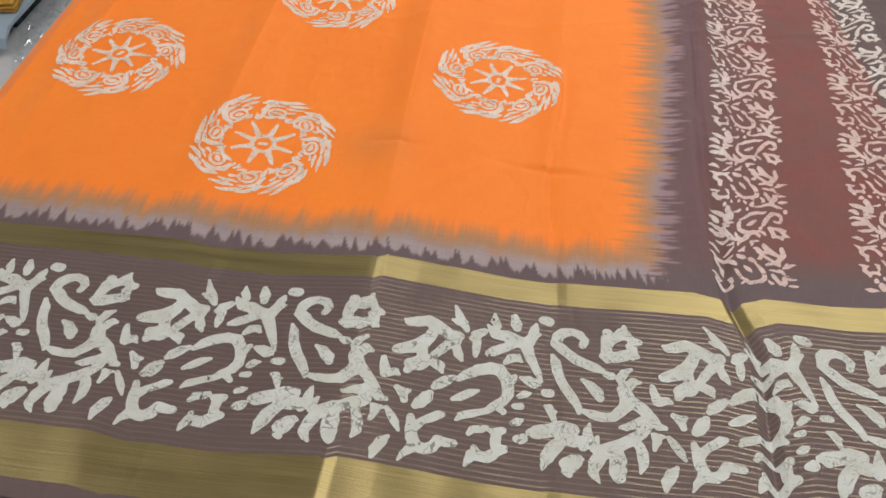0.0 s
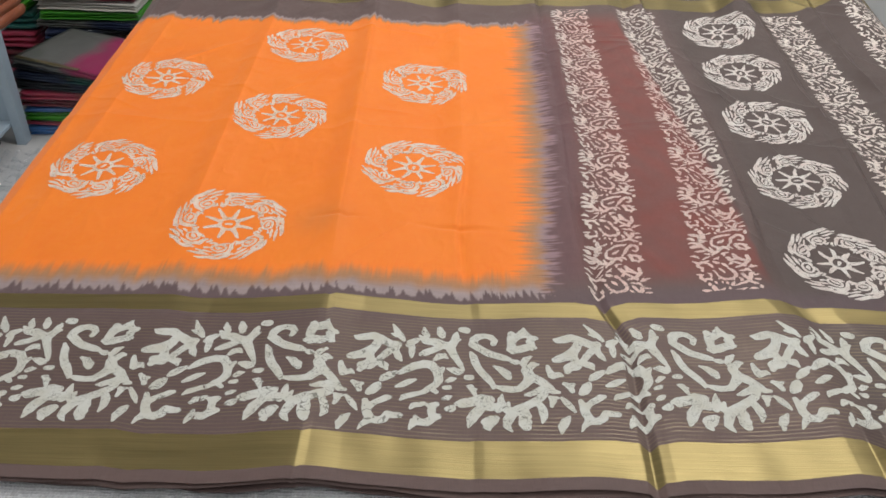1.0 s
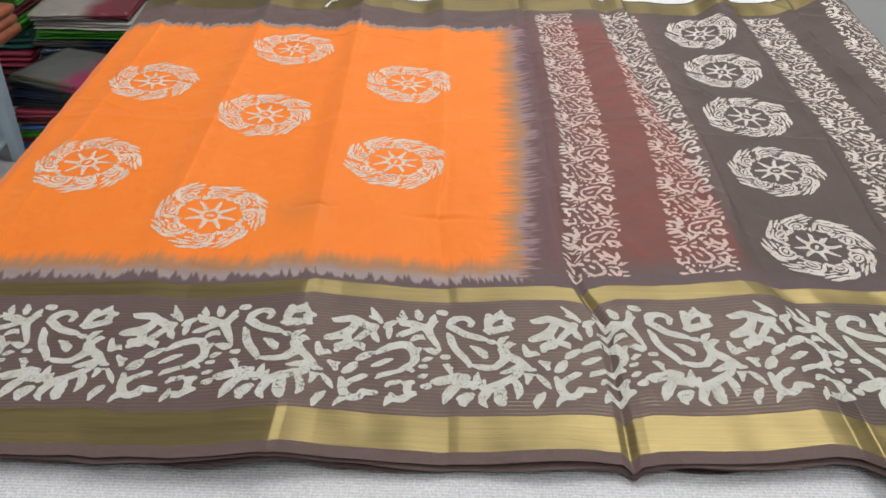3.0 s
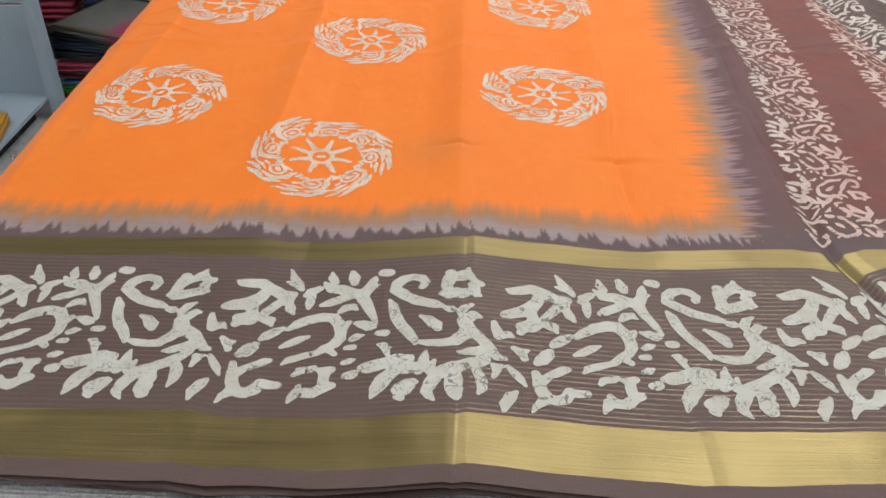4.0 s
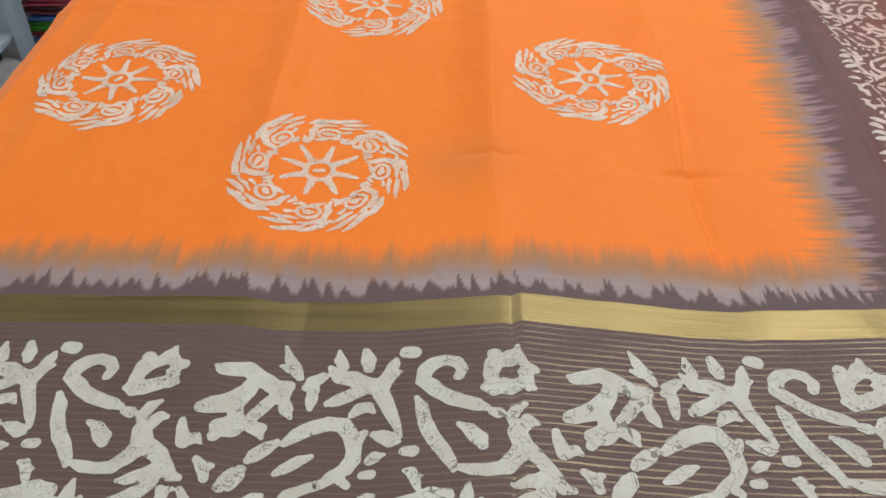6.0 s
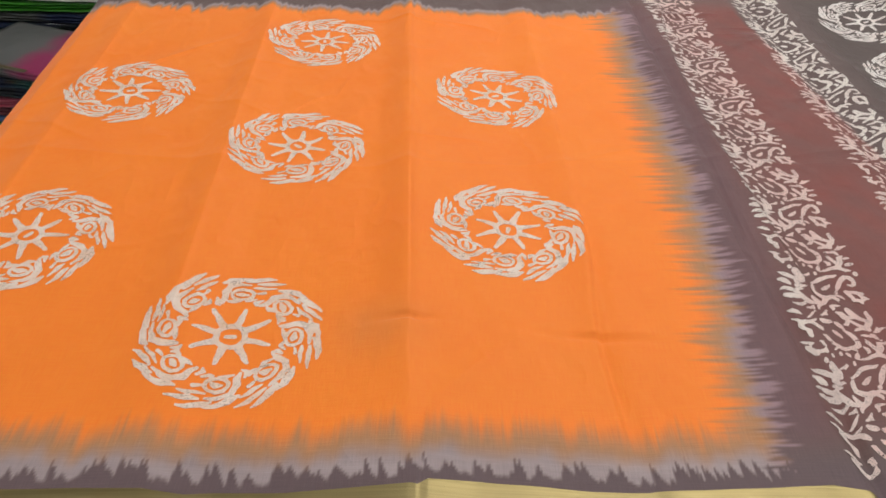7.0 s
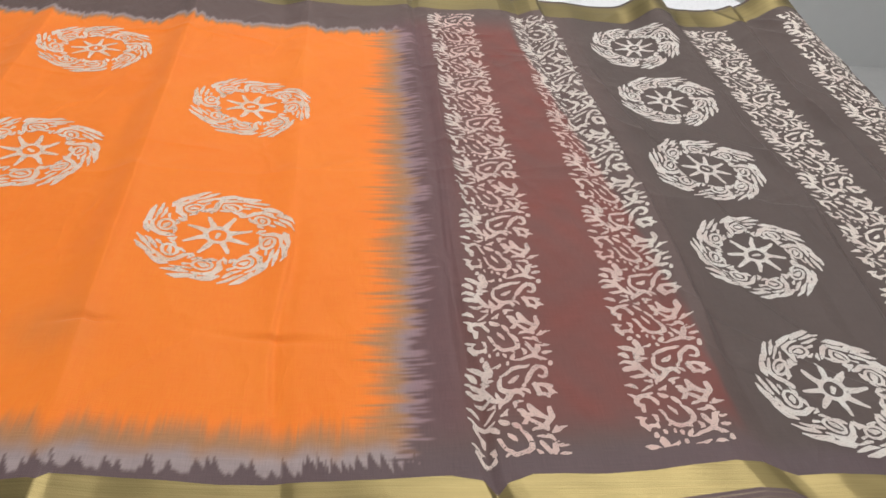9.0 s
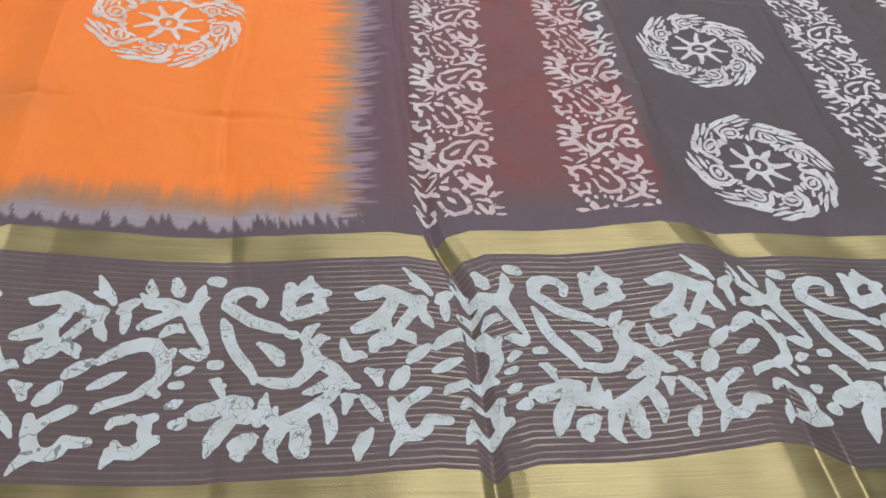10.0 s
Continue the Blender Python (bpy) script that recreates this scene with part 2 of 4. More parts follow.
# how far the cloth was pushed along y at its pleats, and the heights of the pleats
SLIDE = [(-0.5, -9), (-0.36, -4), (-0.245, -6), (-0.08, -2), (-0.074, 3), (0.03, 0), (0.071, 1), (0.076, 1), (0.2, 3), (0.222, -4), (0.231, -11),
         (0.239, -4), (0.256, 4), (0.34, 4), (0.405, 7), (0.412, 7), (0.438, 8), (0.449, 10), (0.5, 15), (0.6, 9), (0.85, 0)]
RISE = [(-0.56, -90), (-0.535, -40), (-0.515, -10), (-0.495, 0), (-0.45, -1), (-0.36, -1.5), (-0.248, 3.5), (-0.222, -1.5), (-0.16, -1), (-0.085, 7),
        (-0.073, 4.6), (0.03, -3), (0.068, -4.4), (0.078, -3.2), (0.13, -1), (0.205, 2), (0.222, 3.4), (0.230, -3.5), (0.238, 2.8), (0.31, 3), (0.404, 12),
        (0.424, 9), (0.446, -5), (0.5, -8), (0.6, -4), (0.7, 0), (0.79, 0), (0.83, -6), (0.87, -40), (0.95, -150)]

# the same pleats pressed into flat facets along the near borders, and how far these draw the cloth along y
NEAR_RISE = [(-0.56, -90), (-0.535, -40), (-0.515, -12), (-0.497, -6), (-0.252, 4.5), (-0.243, 4.5), (-0.205, 2.5), (-0.086, 9.5), (-0.080, 9.5), (-0.073, 6.5), (-0.045, 2.4),
             (0.0, -0.8), (0.064, -3.7), (0.073, -4.1), (0.082, -3.2), (0.15, -0.6), (0.19, -1), (0.222, -1.6), (0.230, -4.6), (0.237, 0), (0.247, 1.4), (0.31, 1.6), (0.402, 3),
             (0.408, 3), (0.436, -0.6), (0.446, -0.8), (0.59, 5), (0.605, 4.6), (0.70, -4), (0.79, -9), (0.83, -6), (0.87, -40), (0.95, -150)]

# beyond the double pleat the broad lower band lies on top and slopes away
LOW_RISE = [(0.41, 0), (0.428, 1), (0.440, 11), (0.59, -8), (0.605, -8), (0.70, -3), (0.79, 0)]
# pleats pressed into the end piece: each climbs slowly and breaks off
FOLDS = [(0.375, 0), (0.404, -8), (0.436, 9), (0.444, 2), (0.47, 0), (0.565, 0), (0.596, 7), (0.603, 0), (0.685, 0), (0.709, 5), (0.716, 0)]


def near_push(u):
    flat = bands(u, NEAR_RISE) - bands(u, RISE)
    return -1.1 * flat * smooth(-0.515, -0.49, u) * smooth(0.80, 0.77, u)


def handled():
    g = np.random.default_rng(23)
    found = []
    for i in range(22):
        found.append((g.uniform(0.40, 0.84), g.uniform(0.26, 1.08), radians(g.uniform(95, 150)), g.uniform(0.04, 0.13), g.uniform(0.0010, 0.0030)))
    for i in range(16):
        found.append((g.uniform(-0.48, 0.15), g.uniform(0.30, 0.98), radians(g.uniform(-30, 60)), g.uniform(0.03, 0.09), g.uniform(0.0005, 0.0014)))
    for i in range(8):
        found.append((g.uniform(0.2, 0.38), g.uniform(0.3, 1.0), radians(g.uniform(-20, 50)), g.uniform(0.03, 0.07), g.uniform(0.0008, 0.0020)))
    found += [(0.598, 0.62, radians(97), 0.22, 0.0035), (0.705, 0.80, radians(94), 0.22, 0.0035), (0.455, 0.75, radians(100), 0.25, 0.003), (0.215, 0.70, radians(91), 0.30, 0.003)]
    return found


HANDLED = handled()


def place(u, v):
    """From cloth coordinates to the world."""
    body = smooth(0.15, 0.23, v) * smooth(0.6, 0.23, v)
    x = u - 0.020 * smooth(0.03, 0.2, u) * body
    slide = bands(u, SLIDE)
    y = v + slide * np.interp(v, [-0.04, 0.02, 0.2, 0.3, 0.5], [0.45, 0.55, 1.0, 0.6, 0.0])
    # pleats lean a little to the left towards the far edge
    lean = 0.026 * (v - 0.21) * smooth(0.2, 0.1, u) + 0.03 * smooth(0.2, 0.55, v) * smooth(0.12, 0.18, u) * smooth(0.32, 0.26, u)
    lean = lean + 0.05 * (v - 0.2) * smooth(0.26, 0.32, u) * smooth(0.6, 0.5, u)
    near = smooth(0.34, 0.215, v)
    y = y + near_push(u) * near
    pleat = bands(u + lean, RISE) * (1 - near) + bands(u, NEAR_RISE) * near
    soft = bands(u + lean + 0.006, RISE) * 0.5 + bands(u + lean - 0.006, RISE) * 0.5
    soft = soft * (1 - near) + pleat * near
    tip = bands(u, LOW_RISE) * smooth(0.10, 0.03, v)
    y = y - 1.1 * tip
    keep = np.interp(v, [-0.04, 0.25, 0.6, 1.15], [1.0, 1.0, 0.8, 0.7])
    drop = smooth(-0.49, -0.53, u) + smooth(0.80, 0.84, u)
    z = np.where(drop > 0, pleat, (0.7 * pleat + 0.3 * soft) * keep) + tip + bands(u + lean, FOLDS) * smooth(0.28, 0.40, v)
    # long soft folds of the field: each rises from the left and breaks off at its line
    across = smooth(0.2, 0.45, v)
    for line, high in ((-0.272, 6.5), (-0.092, 7.5), (0.060, 5.0), (-0.455, 5.0), (0.205, 4.0)):
        d = u + 0.022 * (v - 0.5) - line
        z = z + 0.0013 * high * across * np.where(d < 0, smooth(-0.045, 0.002, d) ** 1.6, 0.55 * np.exp(-np.abs(d) / 0.07) + 0.45 * np.exp(-np.abs(d) / 0.006))
    # the far hem curls up a little
    z = z + 0.005 * smooth(1.085, 1.153, v)
    # creases left by handling
    for cu, cv, way, half, high in HANDLED:
        m = (np.abs(u - cu) < 1.4 * half + 0.02) & (np.abs(v - cv) < 1.4 * half + 0.02)
        du, dv = u[m] - cu, v[m] - cv
        along = du * math.cos(way) + dv * math.sin(way)
        off = dv * math.cos(way) - du * math.sin(way) + 0.08 * along * along / half
        side = np.where(off < 0, 0.0035, 0.011)
        z[m] += 1.5 * high * np.exp(-np.abs(off) / side) * np.exp(-(along / half) ** 4)
    # waves of the loose far edge
    z = z + 0.0045 * (1 - np.abs(waves(15, (0.10, 0.18), u + 0.1 * v))) * smooth(0.98, 1.12, v)
    z = z + 0.024 * np.exp(-((u - 0.572) / 0.03) ** 2) * smooth(0.75, 1.15, v)
    z = z + 0.042 * np.exp(-((u - 0.775) / 0.05) ** 2) * smooth(0.8, 1.15, v)
    z = z + 0.006 * np.exp(-((u - 0.44) / 0.03) ** 2) * smooth(0.9, 1.15, v)
    z = z + 0.006 * np.exp(-((u + 0.41) / 0.09) ** 2 - ((v - 0.47) / 0.14) ** 2)
    # fold lines across, a pinch, and crumples
    z = z + 0.0018 * np.exp(-np.abs(v - 0.60 - 0.012 * np.sin(u * 9)) / 0.012)
    z = z - 0.0034 * np.exp(-((u + 0.090) / 0.020) ** 2 - ((v - 0.362) / 0.0035) ** 2)
    # the long thin crease beside the edge of the field
    bite = u - 0.062 + 0.010 * (v - 0.3) + 0.004 * np.sin(v * 23)
    z = z - 0.0030 * np.exp(-np.where(bite < 0, bite / 0.0035, bite / 0.010) ** 2) * smooth(0.22, 0.30, v) * smooth(0.60, 0.42, v)
    z = z - 0.0020 * np.exp(-((u - 0.05) / 0.04) ** 2 - ((v - 0.352 + 0.1 * (u - 0.05)) / 0.004) ** 2)
    z = z + 0.0014 * waves(3, (0.16, 0.3), u, v) + 0.0006 * waves(4, (0.05, 0.09), u, v)
    crush = smooth(0.36, 0.5, u)
    z = z + crush * 0.0028 * (1 - np.abs(waves(9, (0.12, 0.2), u + 0.4 * v, v)))
    # the near edge lifts and sinks along the selvage
    z = z + 0.002 * waves(6, (0.2,), u) * smooth(0.0, -0.04, v)
    return np.stack([x, y, z], axis=-1)


def spikes(seed, t, size, width):
    """Random teeth along t, each from 0 to size high."""
    g = np.random.default_rng(seed)
    h = np.zeros_like(t)
    c = -0.8
    while c < 1.3:
        w = width * g.uniform(0.5, 1.6)
        height = size * g.uniform(0.15, 1.0) ** 1.5
        lean = g.uniform(-0.4, 0.4)
        d = (t - c) / w
        h = np.maximum(h, height * np.clip(1 - np.abs(d + lean * (d > 0) * d), 0, 1))
        c += w * g.uniform(0.5, 1.2)
    return h


ORANGE = np.array((0.93, 0.228, 0.022))
TAN = np.array((0.42, 0.20, 0.08))
LILAC = np.array((0.43, 0.35, 0.35))
ROSE = np.array((0.36, 0.235, 0.265))
PURPLE = np.array((0.125, 0.085, 0.10))
BROWN = np.array((0.128, 0.086, 0.080))
TAUPE = np.array((0.094, 0.069, 0.063))
MAROON = np.array((0.21, 0.062, 0.051))


def bar_line(u, v):
    """Where the maroon bar ends: a slanting line under the second stripe."""
    return 0.425 - 0.085 * np.clip((v - 0.25) / 0.75, 0, 1) + 0.003 * waves(131, (0.03, 0.10), u, v)


def dye(u, v):
    """The colour of the cloth: an orange field whose edges bleed into brown."""
    def mix(a, b, f):
        return a + (b - a) * f[..., None]
    # ground: brown borders, taupe end piece with a maroon bar
    c = mix(np.broadcast_to(BROWN, (*u.shape, 3)), TAUPE, smooth(0.40, 0.46, u))
    c = mix(c, PURPLE, smooth(0.165, 0.2, v) * smooth(0.25, 0.22, v) * 0.5)
    bar = (0.55 * smooth(0.17, 0.21, u) + 0.45 * smooth(0.24, 0.30, u)) * smooth(0.005, -0.005, u - bar_line(u, v)) * smooth(0.23, 0.28, v) * smooth(1.08, 1.0, v)
    c = mix(c, MAROON, 1.0 * bar * (0.8 + 0.2 * waves(21, (0.1, 0.05), u, v)))
    c = mix(c, np.array((0.145, 0.080, 0.088)), 0.75 * smooth(0.13, 0.17, u) * smooth(0.235, 0.20, u) * smooth(0.22, 0.27, v) * smooth(1.06, 1.0, v))
    # signed depth inside the field, with bleeding teeth
    fine_u = 0.5 + 0.5 * waves(31, (0.008, 0.02), u, v * 0.15)
    fine_v = 0.5 + 0.5 * waves(32, (0.008, 0.02), u * 0.12, v)
    near = v - 0.2125
    right = 0.206 - u
    far = 1.026 + 0.006 * waves(41, (0.03, 0.1), u) - v
    pale_n = smooth(0, 0.004, near - spikes(51, u + 0.15 * (v - 0.21), 0.022, 0.0042))
    pale_r = smooth(0, 0.010, right - np.maximum(spikes(52, v, 0.034, 0.0055), spikes(56, v, 0.06, 0.0025) * 0.8))
    far = far - spikes(59, u, 0.018, 0.006) - spikes(53, u, 0.008, 0.015)
    pale_f = 0.8 * smooth(0, 0.009, far)
    tan_n = smooth(0.014, 0.034, near + 0.010 * (fine_u - 0.5))
    tan_r = smooth(0.026, 0.046, right + 0.022 * (fine_v - 0.5))
    tan_f = smooth(0.009, 0.017, far)
    full_n = smooth(0.026, 0.054, near + 0.012 * (fine_u - 0.5) - spikes(58, u, 0.010, 0.003))
    full_r = smooth(0.030, 0.062, right + 0.02 * (fine_v - 0.5) - spikes(57, v, 0.03, 0.003))
    full_f = smooth(0.014, 0.028, far + 0.005 * (fine_u - 0.5))
    rose = LILAC + (ROSE - LILAC) * smooth(0.05, 0.02, right)[..., None]
    c = c + (rose - c) * (pale_n * pale_r * pale_f * (0.7 + 0.3 * fine_v))[..., None]
    c = mix(c, TAN, tan_n * tan_r * tan_f * 0.9)
    c = mix(c, ORANGE, full_n * full_r * full_f)
    # a brownish patch beside the pinch
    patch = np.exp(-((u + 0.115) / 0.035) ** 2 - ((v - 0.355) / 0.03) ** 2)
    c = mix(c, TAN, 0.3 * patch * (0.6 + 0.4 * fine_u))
    return c


sari = tagged(new("sari"), "orange and brown batik printed sari with gold borders, spread flat", "sari")


def sheet(name, u0, u1, v0, v1, mat, step_u=0.0015, step_v=0.002, lift=0.0, label=""):
    nu, nv = max(2, round((u1 - u0) / step_u) + 1), max(2, round((v1 - v0) / step_v) + 1)
    U, V = np.meshgrid(np.linspace(u0, u1, nu), np.linspace(v0, v1, nv))
    P = place(U, V)
    P[..., 2] += lift
    i = np.arange(nu * nv).reshape(nv, nu)
    quads = np.stack([i[:-1, :-1], i[:-1, 1:], i[1:, 1:], i[1:, :-1]], axis=-1).reshape(-1, 4)
    return mesh_from_arrays(name, P.reshape(-1, 3), quads, mat, sari, dye(U, V).reshape(-1, 3), np.stack([U, V], -1).reshape(-1, 2), label)


sheet("selvage", U_LEFT, U_RIGHT, V_NEAR, V_SELV, CLOTH, label="narrow brown selvage")
sheet("lower_zari_band", U_LEFT, U_RIGHT, V_SELV, V_LOW, ZARI, label="broad woven gold band")
sheet("printed_border", U_LEFT, U_RIGHT, V_LOW, V_UP0, STRIPED, label="brown border with thin gold threads")
sheet("upper_zari_band", U_LEFT, U_RIGHT, V_UP0, V_UP1, ZARI, label="narrow woven gold band")
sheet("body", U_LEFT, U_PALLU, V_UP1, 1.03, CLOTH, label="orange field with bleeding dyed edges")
sheet("pallu", U_PALLU, U_RIGHT, V_UP1, V_FAR0, CLOTH, label="brown end piece with a maroon bar")
sheet("far_border", U_LEFT, U_PALLU, 1.03, V_FAR0, CLOTH, label="plain brown border")
sheet("far_zari_band", U_LEFT, U_RIGHT, V_FAR0, V_FAR1, ZARI, label="woven gold band")
sheet("far_selvage", U_LEFT, U_RIGHT, V_FAR1, V_END, CLOTH)


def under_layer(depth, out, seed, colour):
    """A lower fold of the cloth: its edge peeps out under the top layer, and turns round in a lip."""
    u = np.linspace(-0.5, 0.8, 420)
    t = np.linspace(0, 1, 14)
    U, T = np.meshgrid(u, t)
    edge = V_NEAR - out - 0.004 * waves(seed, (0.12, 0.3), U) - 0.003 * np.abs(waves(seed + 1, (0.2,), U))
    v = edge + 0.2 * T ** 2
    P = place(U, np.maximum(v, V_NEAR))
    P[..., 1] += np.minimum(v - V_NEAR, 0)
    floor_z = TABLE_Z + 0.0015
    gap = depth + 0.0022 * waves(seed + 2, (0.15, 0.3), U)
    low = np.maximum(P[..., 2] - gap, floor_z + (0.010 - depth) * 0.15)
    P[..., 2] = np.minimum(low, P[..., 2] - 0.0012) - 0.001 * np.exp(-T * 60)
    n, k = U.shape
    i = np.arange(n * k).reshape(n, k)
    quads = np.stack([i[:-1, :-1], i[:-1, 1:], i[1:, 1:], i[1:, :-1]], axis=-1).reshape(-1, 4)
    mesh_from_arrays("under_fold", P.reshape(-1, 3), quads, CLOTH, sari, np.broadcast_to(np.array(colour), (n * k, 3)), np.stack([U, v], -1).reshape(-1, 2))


# lower two folds: shade under the near edge is put into their colour
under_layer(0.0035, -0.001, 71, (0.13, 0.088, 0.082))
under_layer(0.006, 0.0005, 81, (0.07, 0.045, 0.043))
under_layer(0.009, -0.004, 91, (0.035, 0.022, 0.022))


# ---- the prints: shapes drawn with tapered strokes, as a signed distance on a raster ----
class Drawing:
    def __init__(self, x0, x1, y0, y1, cell, period=0.0):
        self.x0, self.y0, self.cell, self.period = x0, y0, cell, period
        self.nx, self.ny = round((x1 - x0) / cell) + 1, round((y1 - y0) / cell) + 1
        self.X, self.Y = np.meshgrid(x0 + cell * np.arange(self.nx), y0 + cell * np.arange(self.ny))
        self.D = np.full(self.X.shape, 1.0)

    def stroke(self, *pts, cut=False):
        near = np.full(self.X.shape, 1.0)
        for (ax, ay, ar), (bx, by, br) in zip(pts, pts[1:]):
            for k in ((-2, -1, 0, 1, 2) if self.period else (0,)):
                ox = k * self.period
                dx, dy = bx - ax, by - ay
                t = np.clip(((self.X - ax - ox) * dx + (self.Y - ay) * dy) / max(dx * dx + dy * dy, 1e-12), 0, 1)
                near = np.minimum(near, np.hypot(self.X - ax - ox - t * dx, self.Y - ay - t * dy) - (ar + t * (br - ar)))
        self.D = np.maximum(self.D, -near) if cut else np.minimum(self.D, near)

    def at(self, x, y):
        fx, fy = (x - self.x0) / self.cell, (y - self.y0) / self.cell
        if self.period:
            fx = np.mod(x - self.x0, self.period) / self.cell
        inside = (fx >= 0) & (fx <= self.nx - 1.001) & (fy >= 0) & (fy <= self.ny - 1.001)
        fx, fy = np.clip(fx, 0, self.nx - 1.001), np.clip(fy, 0, self.ny - 1.001)
        i, j = fx.astype(int), fy.astype(int)
        a, b = fx - i, fy - j
        D = self.D
        d = (D[j, i] * (1 - a) + D[j, i + 1] * a) * (1 - b) + (D[j + 1, i] * (1 - a) + D[j + 1, i + 1] * a) * b
        return np.where(inside, d, 1.0)


def printed(name, u0, u1, v0, v1, cell, field, mat, label="", apart=False, tint=None):
    """The part of a cloth patch where field(u, v) < 0, lying on the cloth with its rim drawn to the zero line."""
    U, V = np.meshgrid(np.arange(u0, u1, cell), np.arange(v0, v1, cell))
    D = field(U, V)
    full = (D[:-1, :-1] + D[:-1, 1:] + D[1:, 1:] + D[1:, :-1]) < 0
    if not full.any():
        return None
    gy, gx = np.gradient(D, cell)
    norm = np.maximum(gx * gx + gy * gy, 0.3)
    count = np.zeros(D.shape, int)
    for a in (slice(None, -1), slice(1, None)):
        for b in (slice(None, -1), slice(1, None)):
            count[a, b] += full
    rim = (count > 0) & (count < 4)
    shift = np.clip(D / norm, -2 * cell, 2 * cell)
    mx, my = np.clip(shift * gx, -0.7 * cell, 0.7 * cell), np.clip(shift * gy, -0.7 * cell, 0.7 * cell)
    U, V = np.where(rim, U - mx, U), np.where(rim, V - my, V)
    groups = [full]
    if apart:
        mark = np.where(full, np.arange(1, full.size + 1).reshape(full.shape), 0)
        while True:
            m = np.pad(mark, 1)
            grown = np.maximum.reduce([m[1:-1, 1:-1], m[:-2, 1:-1], m[2:, 1:-1], m[1:-1, :-2], m[1:-1, 2:]]) * full
            if (grown == mark).all():
                break
            mark = grown
        groups = [mark == k for k in np.unique(mark[full])]
    for one in groups:
        if one.sum() < 12:
            continue
        used = np.zeros(D.shape, bool)
        for a in (slice(None, -1), slice(1, None)):
            for b in (slice(None, -1), slice(1, None)):
                used[a, b] |= one
        index = np.full(D.shape, -1)
        index[used] = np.arange(used.sum())
        quads = np.stack([index[:-1, :-1][one], index[:-1, 1:][one], index[1:, 1:][one], index[1:, :-1][one]], axis=-1)
        P = place(U[used], V[used])
        P[:, 2] += 0.00035
        ob = mesh_from_arrays(name, P, quads, mat, sari, tint(U[used], V[used]) if tint else None, label=label)
    return ob


PERIOD = 0.203


def border_drawing():
    d = Drawing(-0.1015, 0.1015, 0.012, 0.185, 0.0006, PERIOD)

    def stroke(*pts, cut=False):
        d.stroke(*[(x / 1000, y / 1000, r / 1000) for x, y, r in pts], cut=cut)
    stroke((33, 151, 0.9), (37, 149, 3.7), (43, 150, 4.6), (51, 152, 4.6), (56, 149, 4.9), (64, 144, 4.7), (69, 140, 4.4), (76, 140, 4.1))
    stroke((57, 144, 4.0), (54, 136, 4.5), (49, 129, 5.7), (42, 124, 5.6), (34, 121, 4.6), (31, 120, 3.2))
    stroke((49, 125, 4.2), (51, 117, 3.6))
    stroke((74, 135, 4.4), (69, 131, 3.5), (64, 124, 3.5), (59, 117, 2.7))
    stroke((75, 131, 2.9), (78, 123, 3.2), (81, 118, 1.0))
    stroke((42, 102, 2.4), (44, 108, 5.1), (50, 110, 6.4), (55, 113, 4.3))
    stroke((61, 112, 3.5), (65, 110, 4.0), (68, 104, 0.9))
    stroke((70, 171, 0.5), (74, 161, 2.7), (78, 154, 3.5), (82, 147, 1.7))
    stroke((70, 156, 0.9), (75, 154, 2.8))
    stroke((87, 140, 2.3), (90, 144, 4.1), (95, 148, 2.8))
    stroke((91, 138, 2.7), (91, 131, 2.9), (91, 124, 1.0))
    stroke((102, 168, 0.5), (103, 161, 3.0), (106, 155, 2.3))
    stroke((98, 155, 1.1), (105, 147, 4.1), (113, 146, 4.9), (122, 141, 4.8), (129, 139, 5.1), (133, 146, 3.9), (135, 155, 2.9), (136, 159, 1.0))
    stroke((134, 147, 3.7), (139, 149, 0.9))
    stroke((101, 128, 2.3), (105, 130, 3.7), (113, 134, 3.7), (119, 138, 3.7))
    stroke((130, 134, 4.1), (135, 122, 3.1), (140, 111, 2.1), (143, 103, 0.6))
    stroke((118, 167, 2.0), (120, 159, 4.0), (121, 154, 2.6))
    stroke((115, 120, 1.7), (119, 124, 3.6), (123, 125, 3.0), (127, 121, 0.6))
    stroke((81, 100, 1.7), (87, 106, 3.9), (94, 111, 4.5), (103, 114, 4.5), (111, 113, 4.2), (116, 106, 3.8), (119, 97, 3.6), (119, 90, 3.9), (116, 84, 3.3), (110, 80, 3.1), (105, 75, 2.3), (99, 73, 2.3), (92, 70, 2.7), (87, 68, 2.6), (84, 64, 0.7))
    stroke((121, 102, 2.3), (123, 107, 1.7))
    stroke((112, 79, 2.6), (117, 74, 1.9))
    stroke((79, 81, 1.2), (84, 84, 2.9), (91, 89, 2.9), (97, 92, 0.8))
    stroke((64, 90, 2.1), (67, 93, 3.9), (72, 97, 3.9), (77, 101, 1.7))
    stroke((53, 72, 2.9), (56, 75, 4.7), (59, 80, 4.7), (61, 84, 2.3))
    stroke((128, 106, 1.2), (133, 104, 3.4), (138, 101, 3.8), (142, 100, 0.8))
    stroke((128, 89, 2.1), (131, 91, 2.9), (135, 92, 0.8))
    stroke((125, 80, 2.0), (129, 80, 2.4))
    stroke((125, 65, 2.0), (128, 66, 2.8), (131, 67, 1.2))
    stroke((129, 52, 2.7), (132, 52, 3.9), (133, 53, 2.7))
    stroke((146, 93, 2.4), (150, 93, 2.9))
    stroke((142, 164, 3.7), (146, 163, 4.1))
    stroke((192, 117, 2.2), (195, 116, 3.1))
    stroke((51, 62, 1.9), (53, 53, 3.7), (54, 45, 3.9), (58, 37, 3.8), (65, 36, 3.8), (70, 39, 3.8), (73, 45, 3.6), (78, 44, 3.4), (84, 44, 2.8))
